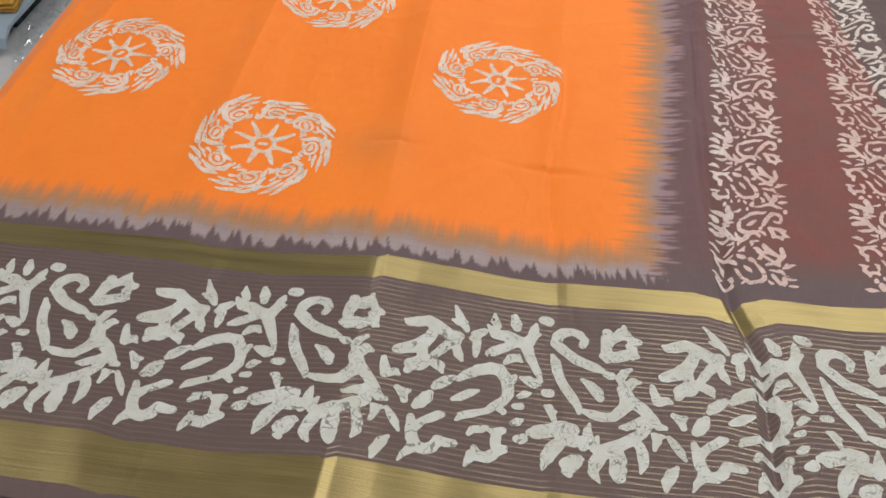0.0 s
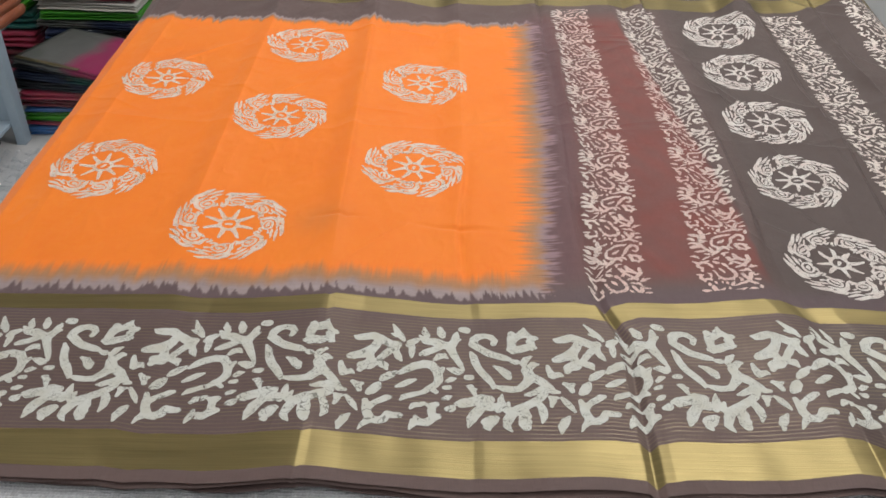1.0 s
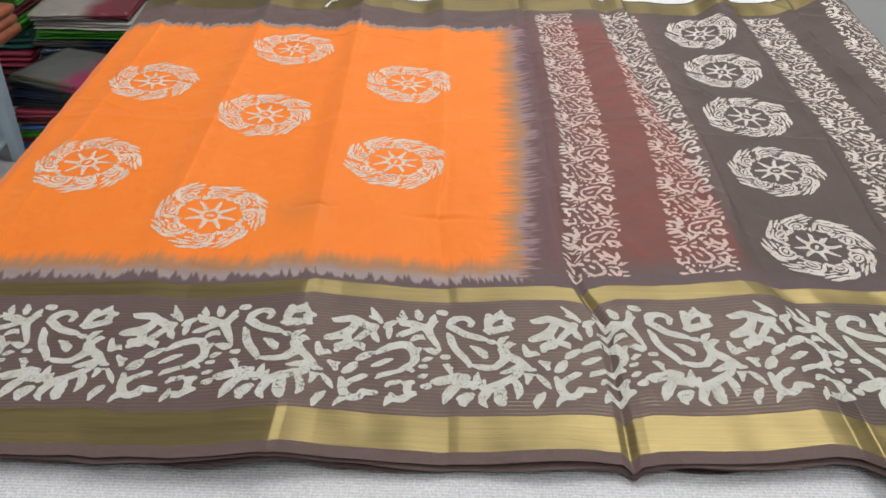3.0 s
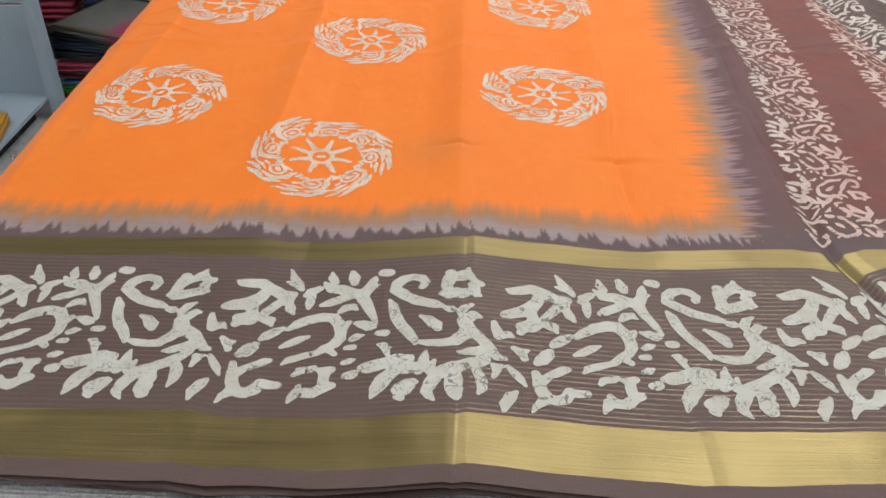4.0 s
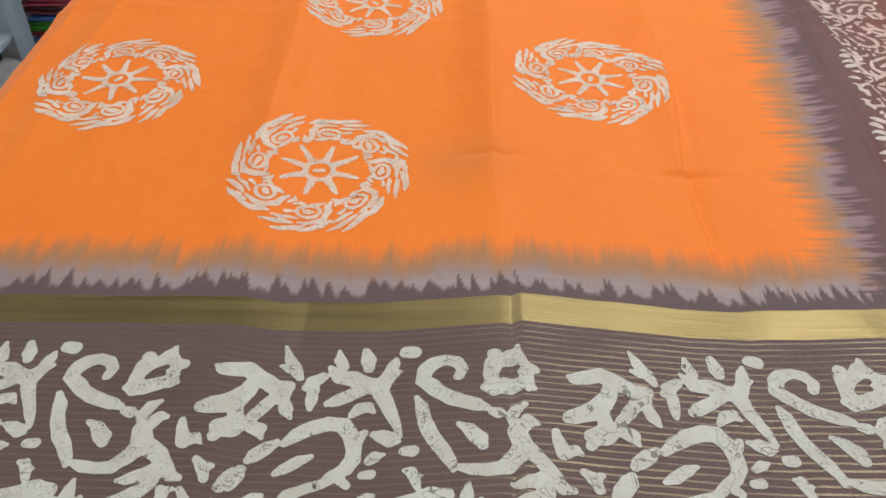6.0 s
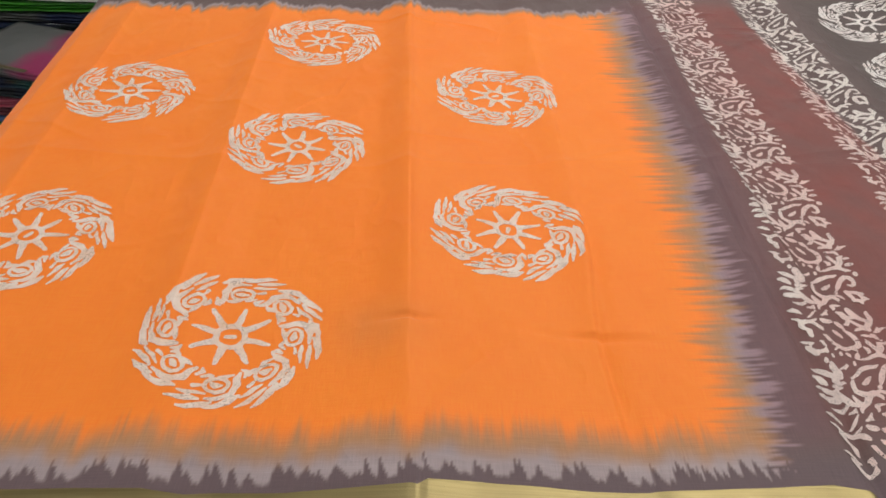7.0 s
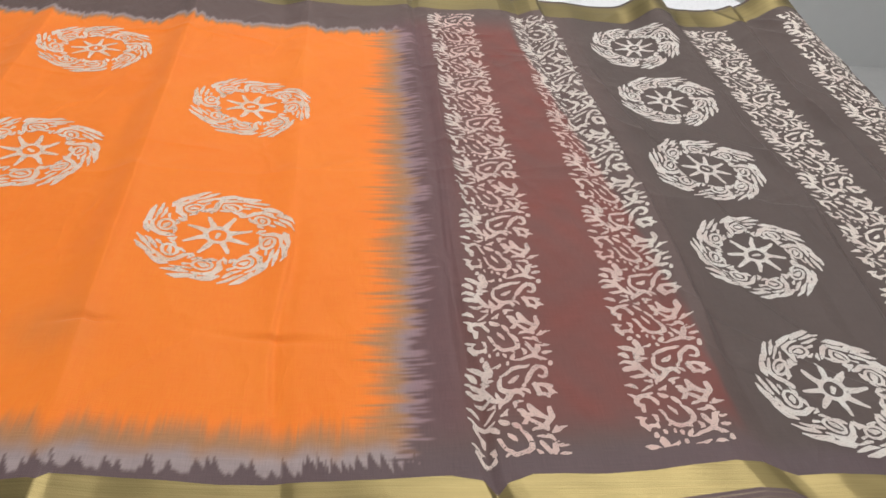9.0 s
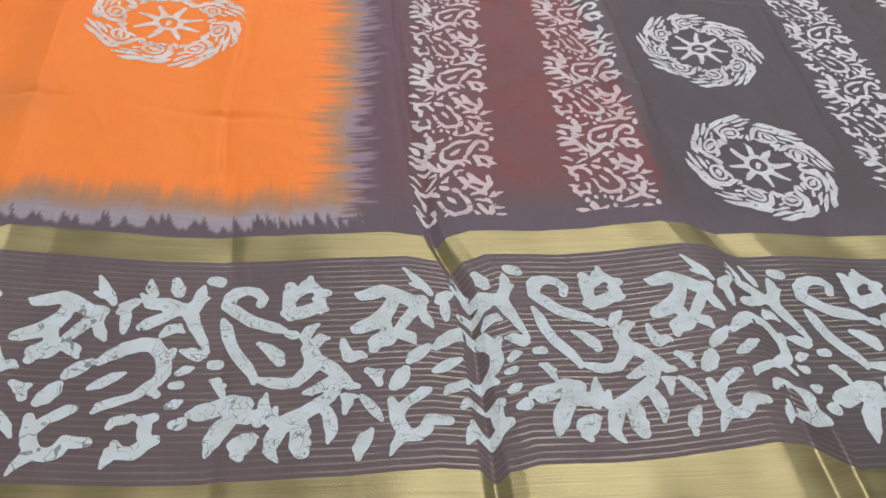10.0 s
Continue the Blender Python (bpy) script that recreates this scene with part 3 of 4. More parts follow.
    stroke((56, 54, 3.1), (60, 59, 2.5), (65, 62, 3.1), (71, 66, 3.1), (74, 67, 1.9))
    stroke((55, 36, 3.6), (51, 31, 2.1), (48, 25, 0.4))
    stroke((94, 54, 1.4), (97, 58, 2.6), (103, 59, 2.7), (106, 61, 1.1))
    stroke((108, 59, 1.0), (113, 57, 3.3), (117, 58, 3.0))
    stroke((114, 55, 3.2), (114, 47, 3.1), (117, 42, 3.7), (120, 43, 2.9))
    stroke((115, 41, 3.9), (109, 36, 4.0), (102, 37, 3.6), (99, 43, 1.7))
    stroke((98, 37, 3.4), (96, 33, 2.6), (94, 28, 0.5))
    stroke((173, 142, 2.4), (175, 148, 2.6), (171, 153, 3.5), (165, 155, 3.2), (158, 153, 4.1), (154, 149, 4.3), (152, 141, 3.5), (158, 136, 4.2), (163, 131, 3.8), (169, 127, 4.1), (177, 124, 3.8), (183, 122, 3.7), (188, 120, 2.1))
    stroke((150, 129, 1.0), (153, 122, 3.1), (155, 113, 3.4), (158, 105, 3.4), (162, 98, 3.5), (167, 91, 3.4), (171, 84, 2.4), (172, 79, 0.9))
    stroke((191, 143, 3.7), (193, 151, 5.2), (199, 153, 3.5), (205, 159, 4.6), (210, 152, 4.5), (212, 141, 3.2), (205, 137, 4.4), (197, 134, 4.7), (192, 134, 4.3), (191, 143, 3.5))
    stroke((194, 155, 3.1), (193, 158, 3.5))
    stroke((205, 159, 3.7), (207, 166, 1.0))
    stroke((211, 151, 5.5), (216, 152, 2.8))
    stroke((212, 138, 4.1), (215, 138, 1.8))
    stroke((192, 133, 4.8), (188, 134, 2.2))
    stroke((196, 142, 1.1), (200, 147, 2.4), (206, 150, 2.7), cut=True)
    stroke((174, 109, 1.1), (180, 105, 3.3), (185, 99, 4.3), (187, 94, 2.5))
    stroke((210, 124, 1.0), (205, 120, 3.1), (202, 114, 2.7), (204, 109, 2.4))
    stroke((208, 108, 3.6), (212, 113, 3.3), (216, 113, 1.4))
    stroke((205, 104, 4.6), (208, 96, 5.3), (206, 90, 4.7))
    stroke((204, 87, 4.1), (197, 79, 3.3), (189, 78, 3.2), (182, 79, 3.2), (175, 81, 1.6))
    stroke((212, 93, 5.0), (219, 88, 4.4), (225, 81, 3.6), (229, 75, 2.9), (234, 74, 1.5))
    stroke((226, 111, 1.3), (227, 105, 2.7), (230, 97, 3.9), (236, 99, 2.8), (239, 97, 1.2))
    stroke((226, 67, 2.0), (228, 63, 2.6), (226, 56, 1.1))
    stroke((228, 66, 2.5), (232, 67, 1.1))
    stroke((30, 25, 1.2), (31, 32, 3.5), (34, 38, 3.8), (38, 43, 1.0))
    stroke((37, 86, 1.7), (42, 82, 2.9), (44, 75, 1.9))
    stroke((42, 82, 3.7), (46, 84, 1.2))
    stroke((33, 67, 1.2), (37, 61, 2.7), (41, 55, 2.4), (44, 49, 0.8))
    stroke((138, 58, 2.7), (143, 58, 5.5), (153, 61, 5.0), (161, 63, 6.6), (168, 64, 4.3))
    stroke((163, 56, 5.3), (169, 54, 4.1), (173, 58, 1.7))
    stroke((160, 53, 4.1), (154, 45, 5.1), (151, 38, 4.5), (149, 32, 2.0), (148, 29, 0.6))
    stroke((163, 35, 2.7), (167, 35, 6.1), (170, 38, 5.2), (173, 41, 2.7), (176, 41, 0.7))
    stroke((164, 29, 1.9), (167, 27, 1.9))
    stroke((180, 71, 0.4), (179, 65, 2.6), (179, 57, 4.1), (176, 51, 2.7))
    stroke((181, 57, 3.5), (184, 51, 2.9), (186, 61, 0.9))
    stroke((202, 71, 0.7), (207, 72, 2.6), (213, 75, 3.3), (219, 77, 5.1), (221, 73, 3.0), (217, 67, 3.5), (209, 61, 4.2), (201, 56, 4.1), (192, 51, 4.7), (188, 46, 4.5), (185, 39, 4.3), (183, 32, 3.0), (185, 28, 2.3), (188, 24, 0.4))
    stroke((199, 51, 4.5), (200, 44, 5.4), (199, 34, 4.3), (201, 30, 4.1), (204, 28, 0.6))
    stroke((202, 36, 3.9), (203, 31, 1.8))
    stroke((215, 57, 3.2), (217, 52, 3.8), (218, 44, 3.2), (216, 36, 0.5))
    stroke((147, 81, 1.1), (150, 80, 2.6), (152, 76, 2.3), (154, 70, 1.4))
    stroke((151, 78, 2.3), (155, 77, 0.8))
    return d


BORDER = border_drawing()


# how far each hand-stamped block sits off the line, in millimetres
STAMPED = [(-0.5, 0), (-0.2, 1), (-0.138, 4), (-0.085, 3), (-0.06, -6), (-0.02, -3), (0.02, -1), (0.065, 5), (0.125, 2), (0.156, 1), (0.22, 5), (0.27, 6), (0.33, 5), (0.4, 3), (0.52, 7), (0.85, 7)]


def border_field(u, v):
    wu = u + 0.0006 * waves(101, (0.012, 0.05), u, v)
    wv = v + 0.0006 * waves(102, (0.012, 0.05), u, v)
    wv = wv - bands(u, STAMPED)
    return BORDER.at(wu + 0.283 + 0.007 * smooth(0.42, 0.45, u), wv) - 0.0007


printed("leaf_print", -0.53, 0.88, 0.014, 0.184, 0.0009, border_field, PRINT_BORDER, apart=True)


def medallion_drawing(seed):
    """A wheel of eight curled leaf groups round an eight-rayed star; radius 1 is 68 mm."""
    g = np.random.default_rng(seed)
    R = 0.068
    d = Drawing(-0.08, 0.08, -0.085, 0.085, 0.0006)

    def ray(*pts, cut=False):
        d.stroke(*[(R * r * math.cos(radians(a)), R * r * math.sin(radians(a)), R * w) for r, a, w in pts], cut=cut)

    for k in range(8):
        a = 45 * k + 8 + g.uniform(-3, 3)
        reach = g.uniform(0.39, 0.45)
        ray((0.17, a, 0.042), (0.27, a, 0.036), (reach, a + g.uniform(-3, 3), 0.020))
    for k in range(12):
        ray((0.155, 30 * k, 0.030), (0.155, 30 * k + 30, 0.030))
    ray((0.03, 200, 0.030), (0.05, 20, 0.022))
    for k in range(8):
        a = 45 * k + 20 + g.uniform(-2, 2)

        def sway(*pts):
            ray(*[(r + g.uniform(-0.008, 0.008), a - t + g.uniform(-1, 1), w * g.uniform(0.85, 1.15)) for r, t, w in pts])
        # an almond eye in its ring
        for j in range(10):
            b, c = 0.628 * j, 0.628 * (j + 1)
            ray((0.66 + 0.088 * math.cos(b), a + 10.5 * math.sin(b), 0.019), (0.66 + 0.088 * math.cos(c), a + 10.5 * math.sin(c), 0.019))
        sway((0.64, 4, 0.018), (0.66, 0, 0.038), (0.67, -5, 0.016))
        # the stem sweeps out from within, round the eye, into a plume of four leaves
        sway((0.53, -21, 0.016), (0.60, -18, 0.034), (0.70, -17, 0.038), (0.79, -12, 0.034), (0.825, -3, 0.026), (0.835, 6, 0.012))
        sway((0.55, -14, 0.012), (0.545, -7, 0.028), (0.55, 0, 0.010))
        sway((0.50, -25, 0.010), (0.54, -27, 0.030), (0.60, -25, 0.014))
        sway((0.55, 6, 0.012), (0.56, 11, 0.024), (0.60, 15, 0.012))
        sway((0.835, -17, 0.014), (0.875, -11, 0.042), (0.915, -3, 0.034), (0.94, 4, 0.010))
        sway((0.875, 1, 0.014), (0.92, 7, 0.037), (0.97, 14, 0.032), (1.0, 20, 0.008))
        sway((0.855, 9, 0.012), (0.872, 15, 0.028), (0.92, 22, 0.025), (0.965, 28, 0.008))
        sway((0.78, 8, 0.010), (0.79, 14, 0.024), (0.825, 20, 0.020), (0.86, 25, 0.008))
        sway((0.70, 13, 0.012), (0.735, 18, 0.020))
    return d


WHEELS = [medallion_drawing(s) for s in (1, 2, 3)]


def medallion(cu, cv, wheel, su, sv, turn, mat, label):
    ct, st = math.cos(radians(turn)), math.sin(radians(turn))

    def field(u, v):
        x, y = (u - cu) / su, (v - cv) / sv
        x, y = x * ct + y * st, y * ct - x * st
        x, y = x + 0.0010 * waves(111, (0.014, 0.04), u, v), y + 0.0010 * waves(112, (0.014, 0.04), u, v)
        return WHEELS[wheel].at(x, y) - 0.0002
    printed("medallion", cu - 0.08, cu + 0.08, cv - 0.088, cv + 0.088, 0.0006, field, mat, label)


ON_ORANGE = [(-0.407, 0.744), (-0.411, 0.462), (-0.208, 0.895), (-0.208, 0.629), (-0.221, 0.348), (-0.002, 0.753), (-0.006, 0.489)]
for k, (cu, cv) in enumerate(ON_ORANGE):
    medallion(cu, cv, k % 3, 1.03, 1.08, 40 * k, PRINT_ORANGE, "pinkish white leaf wheel medallion with a star")
ON_PALLU = [(0.517, 1.003), (0.517, 0.834), (0.511, 0.657), (0.510, 0.490), (0.517, 0.299)]
for k, (cu, cv) in enumerate(ON_PALLU):
    medallion(cu, cv, (k + 1) % 3, 0.94, 1.06, 55 * k, PRINT_PALLU, "cream leaf wheel medallion with a star")


def bleeding(u, v):
    """The maroon that has run into the wax print beside the bar."""
    f = smooth(0.21, 0.25, u) * smooth(0.005, -0.005, u - bar_line(u, v)) * (0.75 + 0.25 * waves(132, (0.03, 0.08), u, v))
    return 1 - np.clip(f, 0, 1)[..., None] * np.array((0.02, 0.26, 0.27))


def stripe(ua, ub, start):
    """The border print again, small, running along v with its top to the right."""
    along, across = 0.527, (ub - ua) / 0.165

    def field(u, v):
        x = -(v - start) / along
        y = 0.018 + (u - ua) / across
        x, y = x + 0.0016 * waves(121, (0.01, 0.03), u, v), y + 0.0016 * waves(122, (0.01, 0.03), u, v)
        return BORDER.at(x, y) * 0.45 - 0.0001
    tagged(printed("stripe_print", ua - 0.004, ub + 0.004, 0.228, 1.080, 0.00068, field, PRINT_STRIPE, "cream stripe of small paisley print", tint=bleeding), kind="stuff")


stripe(0.215, 0.297, 0.292)
stripe(0.338, 0.422, 0.310)
stripe(0.608, 0.691, 0.30)
stripe(0.746, 0.836, 0.27)


def loose_thread():
    """A short white tag of thread on the far gold band."""
    bm = bmesh.new()
    side = []
    for i in range(9):
        t = i / 8
        c = Vector((-0.182 + 0.022 * t, 1.108 + 0.034 * t, 0.004 + 0.006 * math.sin(3.1 * t)))
        w = 0.0028 * (1 - 0.6 * t)
        side.append([bm.verts.new(c + Vector(o)) for o in ((-w, 0, 0), (0, 0, 0.0015), (w, 0, 0), (0, 0, -0.001))])
    for p, q in zip(side, side[1:]):
        for j in range(4):
            bm.faces.new((p[j], q[j], q[(j + 1) % 4], p[(j + 1) % 4]))
    bm.faces.new(side[0])
    bm.faces.new(side[-1][::-1])
    part("loose_thread", bm, WHITE, sari, "white tuft of loose thread")


loose_thread()


# ---- behind the table: the cupboard front, the stand and the stacks of folded saris ----
def cupboard():
    root = tagged(new("cupboard"), "pale blue-grey laminate cupboard standing against the wall", "cupboard")
    lam = plain("blue_grey_laminate", (0.50, 0.54, 0.57), 0.45, 0.4, 1.5, 0.15)
    beige = plain("beige_post_paint", (0.46, 0.44, 0.33), 0.5, 0.4, 2.0, 0.2)
    part("body", box_bm(-0.40, 0.91, 2.52, 2.885, FLOOR_Z, 0.55, 0.004), lam, root)
    part("door", box_bm(-0.39, 0.660, 2.498, 2.518, FLOOR_Z + 0.03, 0.54, 0.003), lam, root)
    part("door", box_bm(0.672, 0.815, 2.498, 2.518, FLOOR_Z + 0.03, 0.54, 0.003), lam, root)
    part("gap", box_bm(0.661, 0.671, 2.506, 2.519, FLOOR_Z + 0.03, 0.54), DARK, root, "dark gap between the doors")
    part("side_post", box_bm(0.818, 0.908, 2.49, 2.518, FLOOR_Z, 0.55, 0.006), beige, root, "beige side post")


cupboard()


def steel_stand():
    root = tagged(new("steel_stand"), "low blue-grey painted steel stand on the floor", "stand")
    part("back_panel", box_bm(-2.05, -1.318, 1.885, 1.893, FLOOR_Z + 0.06, -0.43, 0.002), STEEL, root)
    bm = box_bm(-1.318, -1.290, 1.855, 1.861, FLOOR_Z, -0.40, 0.001)
    other = box_bm(-1.296, -1.290, 1.861, 1.900, FLOOR_Z, -0.40, 0.001)
    me = bpy.data.meshes.new("scratch")
    other.to_mesh(me)
    other.free()
    bm.from_mesh(me)
    bpy.data.meshes.remove(me)
    part("upright", bm, STEEL, root, "angle steel upright")
    bm = bmesh.new()
    edge = [(1.884, 0.070), (1.80, 0.072), (1.60, 0.074), (1.52, 0.068), (1.492, 0.050), (1.482, 0.024), (1.488, 0.020), (1.500, 0.045), (1.53, 0.060), (1.884, 0.062)]
    ends = [[bm.verts.new((x, y, FLOOR_Z + z)) for y, z in edge] for x in (-2.05, -1.322)]
    k = len(edge)
    for i in range(k):
        bm.faces.new((ends[0][i], ends[1][i], ends[1][(i + 1) % k], ends[0][(i + 1) % k]))
    bm.faces.new(ends[0])
    bm.faces.new(ends[1][::-1])
    bmesh.ops.recalc_face_normals(bm, faces=bm.faces)
    part("tray", bm, STEEL, root, "steel tray with a rolled front lip")
    for x in (-2.0, -1.40):
        part("foot", box_bm(x, x + 0.03, 1.62, 1.86, FLOOR_Z, FLOOR_Z + 0.062, 0.003), DARK, root)
    part("shelf", box_bm(-2.05, -1.318, 1.896, 2.10, -0.43, -0.416, 0.003), STEEL, root)


steel_stand()


def clear_plastic():
    m = bpy.data.materials.new("clear_plastic_sleeve")
    m.use_nodes = True
    t = m.node_tree
    gloss = t.nodes.new("ShaderNodeBsdfGlossy")
    gloss.inputs["Roughness"].default_value = 0.07
    clear = t.nodes.new("ShaderNodeBsdfTransparent")
    clear.inputs[0].default_value = (0.95, 0.96, 0.97, 1)
    both = t.nodes.new("ShaderNodeMixShader")
    both.inputs[0].default_value = 0.05
    t.links.new(clear.outputs[0], both.inputs[1])
    t.links.new(gloss.outputs[0], both.inputs[2])
    t.links.new(both.outputs[0], t.nodes["Material Output"].inputs[0])
    return m


SLEEVE = clear_plastic()
cloth_materials = {}


def folded_cloth_material(a, b):
    """Silk that shades from one colour to another along its length."""
    key = (a, b)
    if key not in cloth_materials:
        m = material("folded_silk", 0.5, spec=0.35)
        n = Nodes(m)
        xyz = n.put("ShaderNodeSeparateXYZ", Vector=n.where())
        f = n.math("ADD", n.math("MULTIPLY", xyz.outputs[0], 5.0), n.math("MULTIPLY_ADD", n.noise(12.0), 0.5, 0.1))
        col = n.ramp(f, (0.3, a), (0.62, b))
        n.base(n.mix(0.5, col, n.ramp(n.noise(40.0, 4.0), (0.3, (0.4, 0.4, 0.4)), (0.7, (0.6, 0.6, 0.6))), "OVERLAY"))
        n.bump(n.noise(60.0, 4.0), 0.3, 0.003)
        cloth_materials[key] = m
    return cloth_materials[key]


def packet(x, y, z, w, d, h, turn, a, b, label, seed, edge=None):
    """A folded sari in a clear sleeve: layers of cloth with round folds, and a crumpled film round them."""
    g = np.random.default_rng(seed)
    root = tagged(new("folded_sari"), label, "folded sari", "folded saris in the stacks")
    root.matrix_world = pose(x, y, z, 0, 0, turn)
    layers = 3 if h > 0.02 else 2
    mat = folded_cloth_material(a, b)
    for i in range(layers):
        z0, z1 = h * i / layers, h * (i + 1) / layers - 0.0008
        sw, sd = w * g.uniform(0.95, 0.985), d * g.uniform(0.95, 0.985)
        ox, oy = g.uniform(-0.004, 0.004, 2)
        bm = bmesh.new()
        nx, k = 22, 10
        rows = []
        for ix in range(nx + 1):
            px = -sw / 2 + sw * ix / nx
            ring = []
            for j in range(k):
                # a flat oval section: the fold runs along x
                t = 6.2832 * j / k
                cy = (sd / 2) * math.copysign(abs(math.cos(t)) ** 0.35, math.cos(t))
                cz = (z1 - z0) / 2 * math.copysign(abs(math.sin(t)) ** 0.6, math.sin(t))
                wob = 0.0018 * math.sin(px * 31 + seed + i * 2.0) + 0.0012 * math.sin(px * 77 + seed * 1.7)
                ring.append(bm.verts.new((px + ox, cy + oy + wob, (z0 + z1) / 2 + cz + 0.6 * wob * (cz > 0))))
            rows.append(ring)
        for r0, r1 in zip(rows, rows[1:]):
            for j in range(k):
                bm.faces.new((r0[j], r1[j], r1[(j + 1) % k], r0[(j + 1) % k]))
        bm.faces.new(rows[0])
        bm.faces.new(rows[-1][::-1])
        bmesh.ops.recalc_face_normals(bm, faces=bm.faces)
        part("cloth_fold", bm, mat, root, smooth=True)
    if edge:
        part("gold_edge", box_bm(-w * 0.47, w * 0.2, -d * 0.492, -d * 0.44, h - 0.0005, h + 0.0012, 0.0005), edge, root, "thin gold border")
    bm = box_bm(-w / 2, w / 2, -d / 2, d / 2, -0.0006 + 0.001, h + 0.004)
    bmesh.ops.subdivide_edges(bm, edges=bm.edges[:], cuts=9, use_grid_fill=True)
    for v in bm.verts:
        c = noise.noise(Vector((v.co.x * 34, v.co.y * 30, v.co.z * 40 + seed * 3.1)))
        if v.co.z > h * 0.5:
            v.co.z += 0.0065 * c
        v.co.x += 0.003 * noise.noise(Vector((v.co.y * 30, v.co.z * 60, seed)))
        v.co.y += 0.004 * noise.noise(Vector((v.co.x * 30, v.co.z * 60, seed + 9)))
    part("plastic_sleeve", bm, SLEEVE, root, "clear crumpled plastic sleeve", smooth=True)
    return z + h + 0.005


NAVY, BLACK, GREEN, PINK, MAGENTA = (0.012, 0.02, 0.06), (0.008, 0.008, 0.012), (0.05, 0.30, 0.015), (0.48, 0.05, 0.10), (0.34, 0.015, 0.10)
MAROON_SILK, BLUE, TEAL, GREYISH, IVORY = (0.14, 0.015, 0.025), (0.05, 0.17, 0.45), (0.02, 0.13, 0.11), (0.13, 0.13, 0.12), (0.55, 0.53, 0.47)
RUST = (0.45, 0.13, 0.06)

# the nearer stack, its top packet turned askew
z = FLOOR_Z
for i, (h, a, b, words, turn) in enumerate((
        (0.026, BLUE, BLUE, "blue folded sari in a shiny clear sleeve at the bottom", 2), (0.012, PINK, GREYISH, "thin pink folded sari in a clear sleeve", -2),
        (0.026, GREEN, GREEN, "bright green folded sari in a clear sleeve", 1), (0.010, BLUE, MAROON_SILK, "thin blue and maroon folded sari", 3),
        (0.020, MAROON_SILK, MAROON_SILK, "maroon folded sari in a clear sleeve", -3), (0.022, PINK, RUST, "rose pink folded sari in a clear sleeve", 0),
        (0.026, BLACK, NAVY, "black folded sari in a clear sleeve", -6), (0.022, NAVY, TEAL, "navy folded sari in a clear sleeve", -9),
        (0.016, BLACK, MAROON_SILK, "dark maroon folded sari in a clear sleeve", -14))):
    z = packet(-1.135, 2.06, z, 0.36, 0.27, h, turn, a, b, words, 11 + i)
packet(-1.10, 2.02, z, 0.36, 0.27, 0.024, -21, GREYISH, MAGENTA, "grey to magenta folded sari with a gold edge on top", 30, ZARI)

# the farther stack
z = FLOOR_Z
for i, (h, a, b, words) in enumerate((
        (0.05, NAVY, NAVY, "dark navy folded sari in a clear sleeve"), (0.05, MAROON_SILK, NAVY, "dark maroon folded sari in a clear sleeve"),
        (0.05, BLACK, TEAL, "black folded sari in a clear sleeve"), (0.05, NAVY, BLACK, "black and navy folded sari"),
        (0.024, GREYISH, NAVY, "grey folded sari in a clear sleeve"), (0.030, GREEN, GREEN, "bright green folded sari in a shiny sleeve"),
        (0.026, IVORY, IVORY, "ivory folded sari in a clear sleeve"), (0.022, (0.42, 0.38, 0.33), (0.22, 0.02, 0.04), "ivory to maroon folded sari on top of its stack"))):
    z = packet(-1.185 + (0.012, -0.008, 0.015, 0.0, -0.012, 0.004, 0.01, -0.006)[i], 2.385, z, 0.34, 0.26, h, (3, -4, 2, 5, -3, 1, -2, 3)[i], a, b, words, 41 + i)

# the stack beside it, behind the stand
z = FLOOR_Z
for i, (h, a, b, words) in enumerate((
        (0.06, MAROON_SILK, PINK, "pink and maroon folded sari in a clear sleeve"), (0.06, PINK, MAROON_SILK, "crumpled pink folded sari in a clear sleeve"),
        (0.06, RUST, PINK, "rust red folded sari in a clear sleeve"), (0.06, TEAL, TEAL, "teal folded sari in a clear sleeve"),
        (0.05, TEAL, GREEN, "green and teal folded sari in a sleeve"), (0.03, PINK, MAROON_SILK, "red folded sari in a clear sleeve"),
        (0.03, GREEN, GREEN, "bright green folded sari on top of its stack"))):
    z = packet(-1.56, 2.42, z, 0.34, 0.26, h, -6 + 3 * (i % 4), a, b, words, 61 + i)

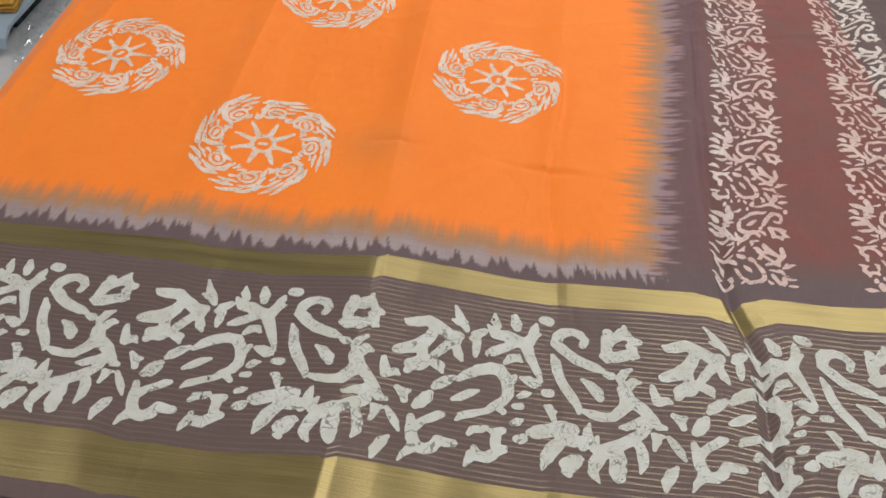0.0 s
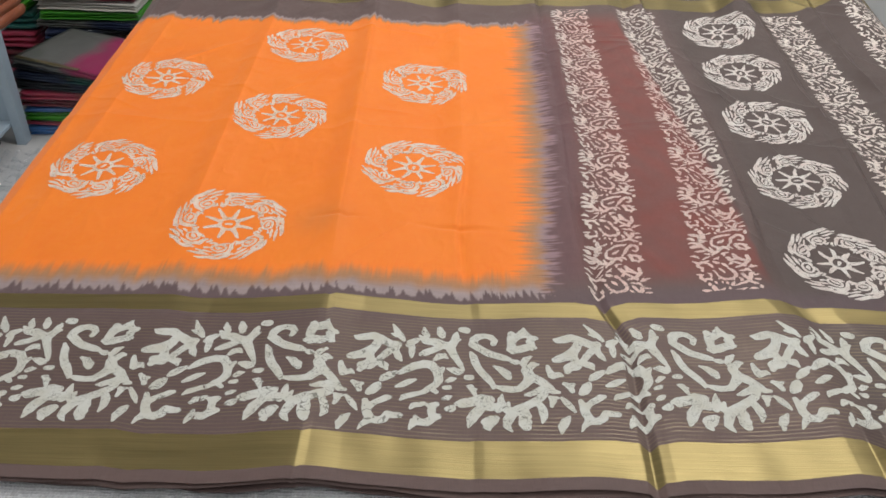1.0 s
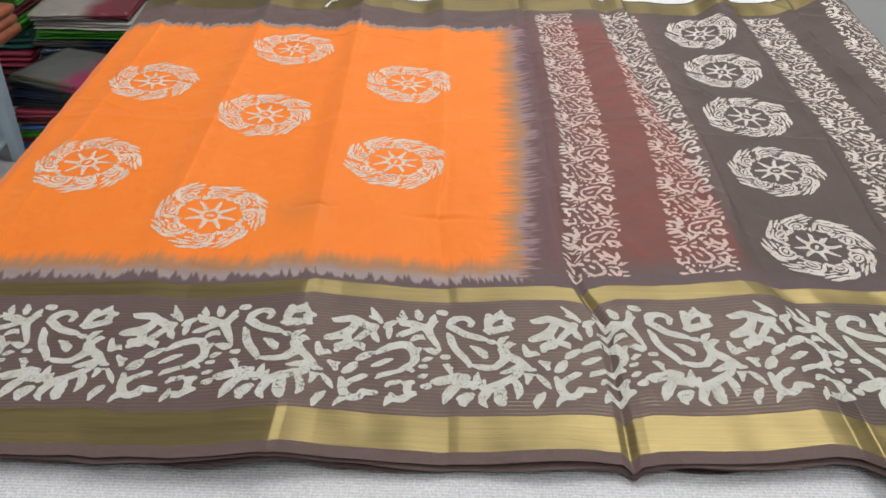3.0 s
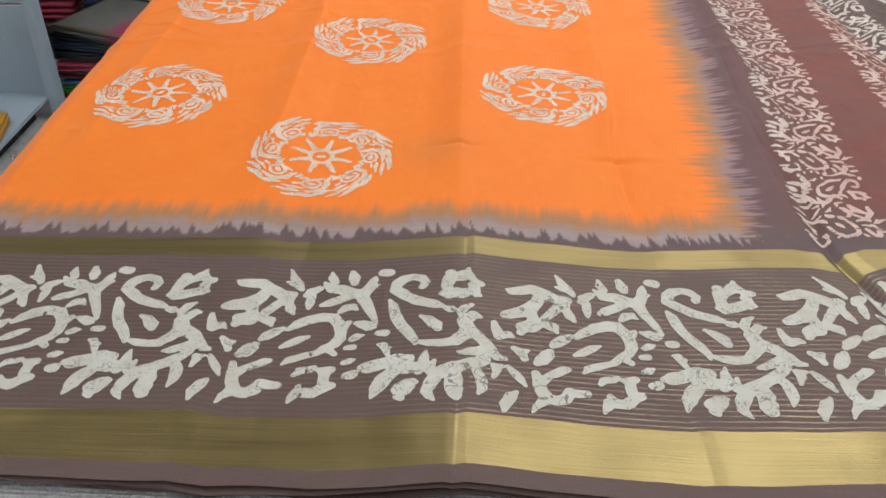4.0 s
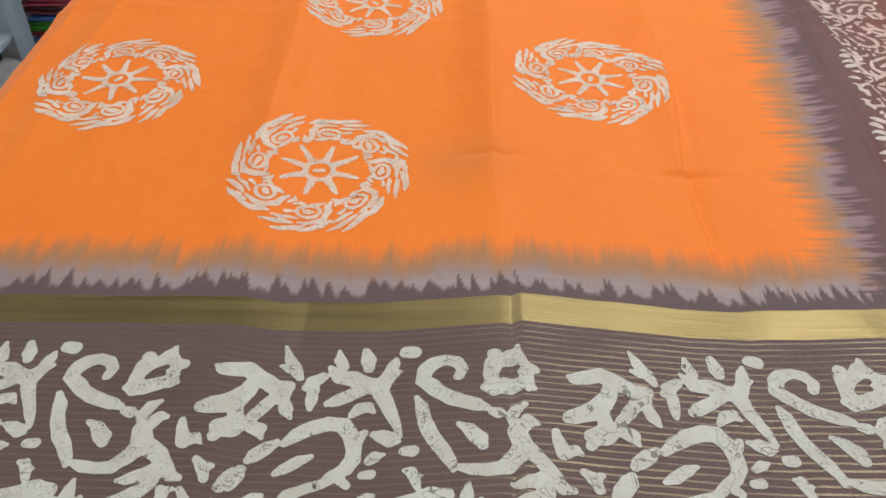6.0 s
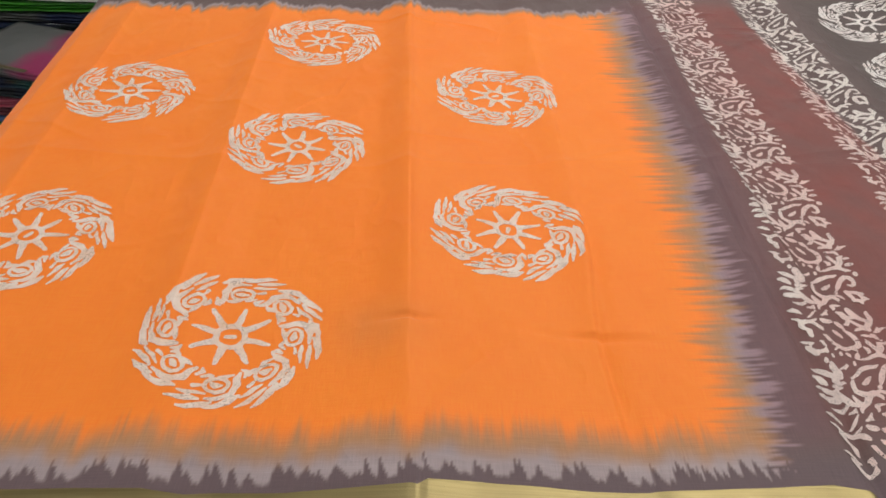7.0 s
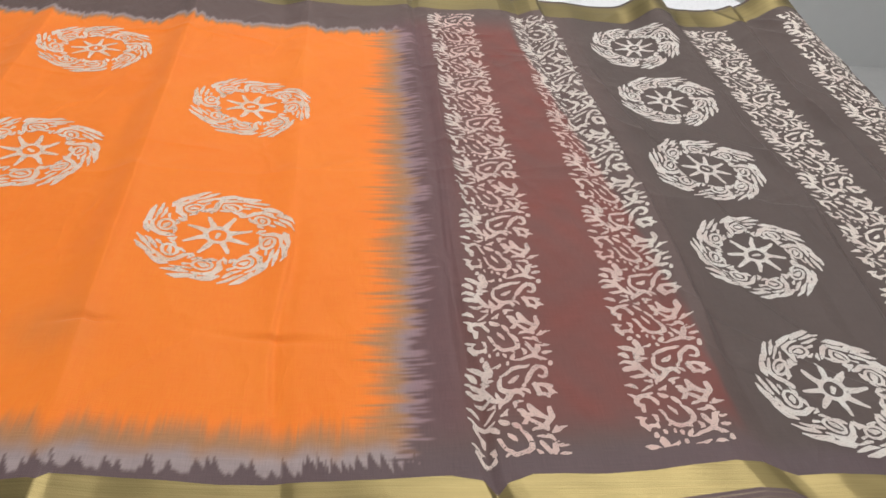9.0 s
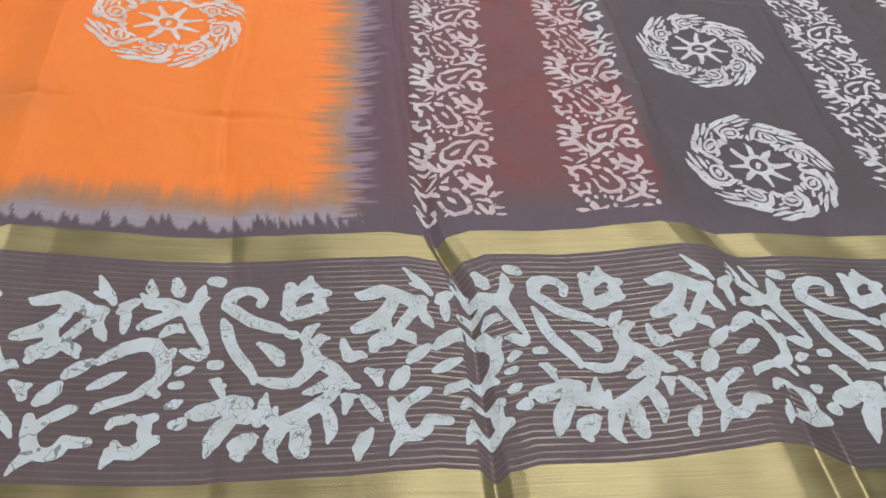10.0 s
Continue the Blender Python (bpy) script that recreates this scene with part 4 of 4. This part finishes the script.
# what lies on the stand and farther back
packet(-1.53, 1.99, -0.415, 0.31, 0.20, 0.06, 3, (0.035, 0.025, 0.03), (0.05, 0.03, 0.03), "dark brown folded sari on the steel stand", 81)
packet(-1.335, 1.985, -0.415, 0.075, 0.19, 0.10, -6, RUST, (0.5, 0.16, 0.08), "rust orange folded sari on the steel stand", 82)
packet(-1.42, 1.62, FLOOR_Z + 0.074, 0.17, 0.13, 0.03, 12, (0.62, 0.36, 0.03), (0.6, 0.3, 0.02), "small yellow packet lying on the steel tray", 83)
z = FLOOR_Z
for i in range(7):
    z = packet(-0.98, 2.70, z, 0.36, 0.25, 0.045, 2 - 2 * (i % 3), IVORY, (0.5, 0.52, 0.56), "white folded sari in a clear sleeve", 91 + i)


def plastic_film():
    """A crumpled sheet of clear film on the floor."""
    bm = bmesh.new()
    bmesh.ops.create_grid(bm, x_segments=40, y_segments=40, size=0.5)
    for v in bm.verts:
        p = Vector((v.co.x * 9, v.co.y * 9, 2.0))
        h = abs(noise.noise(p)) * 0.06 + abs(noise.noise(p * 2.3)) * 0.025
        v.co = Vector((v.co.x * 0.30, v.co.y * 0.36, 0.004 + h))
    ob = mesh_object("plastic_film", bm, SLEEVE)
    ob.matrix_world = pose(-1.19, 1.62, FLOOR_Z, 0, 0, 20)
    tagged(ob, "crumpled sheet of clear plastic film on the floor", "plastic film")


plastic_film()


# ---- the ceiling lamps' housings ----
GLOW = bpy.data.materials.new("lamp_diffuser")
GLOW.use_nodes = True
GLOW.node_tree.nodes["Principled BSDF"].inputs["Emission Color"].default_value = (1.0, 0.985, 0.965, 1)
GLOW.node_tree.nodes["Principled BSDF"].inputs["Emission Strength"].default_value = 2.0
for px, py, watts in PANELS:
    lamp = tagged(new("ceiling_light"), "flat white ceiling light panel", "ceiling light", "ceiling lights")
    lamp.location = (px, py, CEILING_Z)
    for a, b, c, d in ((-0.31, -0.29, -0.6, 0.6), (0.29, 0.31, -0.6, 0.6), (-0.29, 0.29, -0.6, -0.58), (-0.29, 0.29, 0.58, 0.6)):
        part("frame", box_bm(a, b, c, d, -0.03, 0.0, 0.002), WHITE, lamp)
    part("diffuser", box_bm(-0.29, 0.29, -0.58, 0.58, -0.02, -0.012), GLOW, lamp, "glowing diffuser")
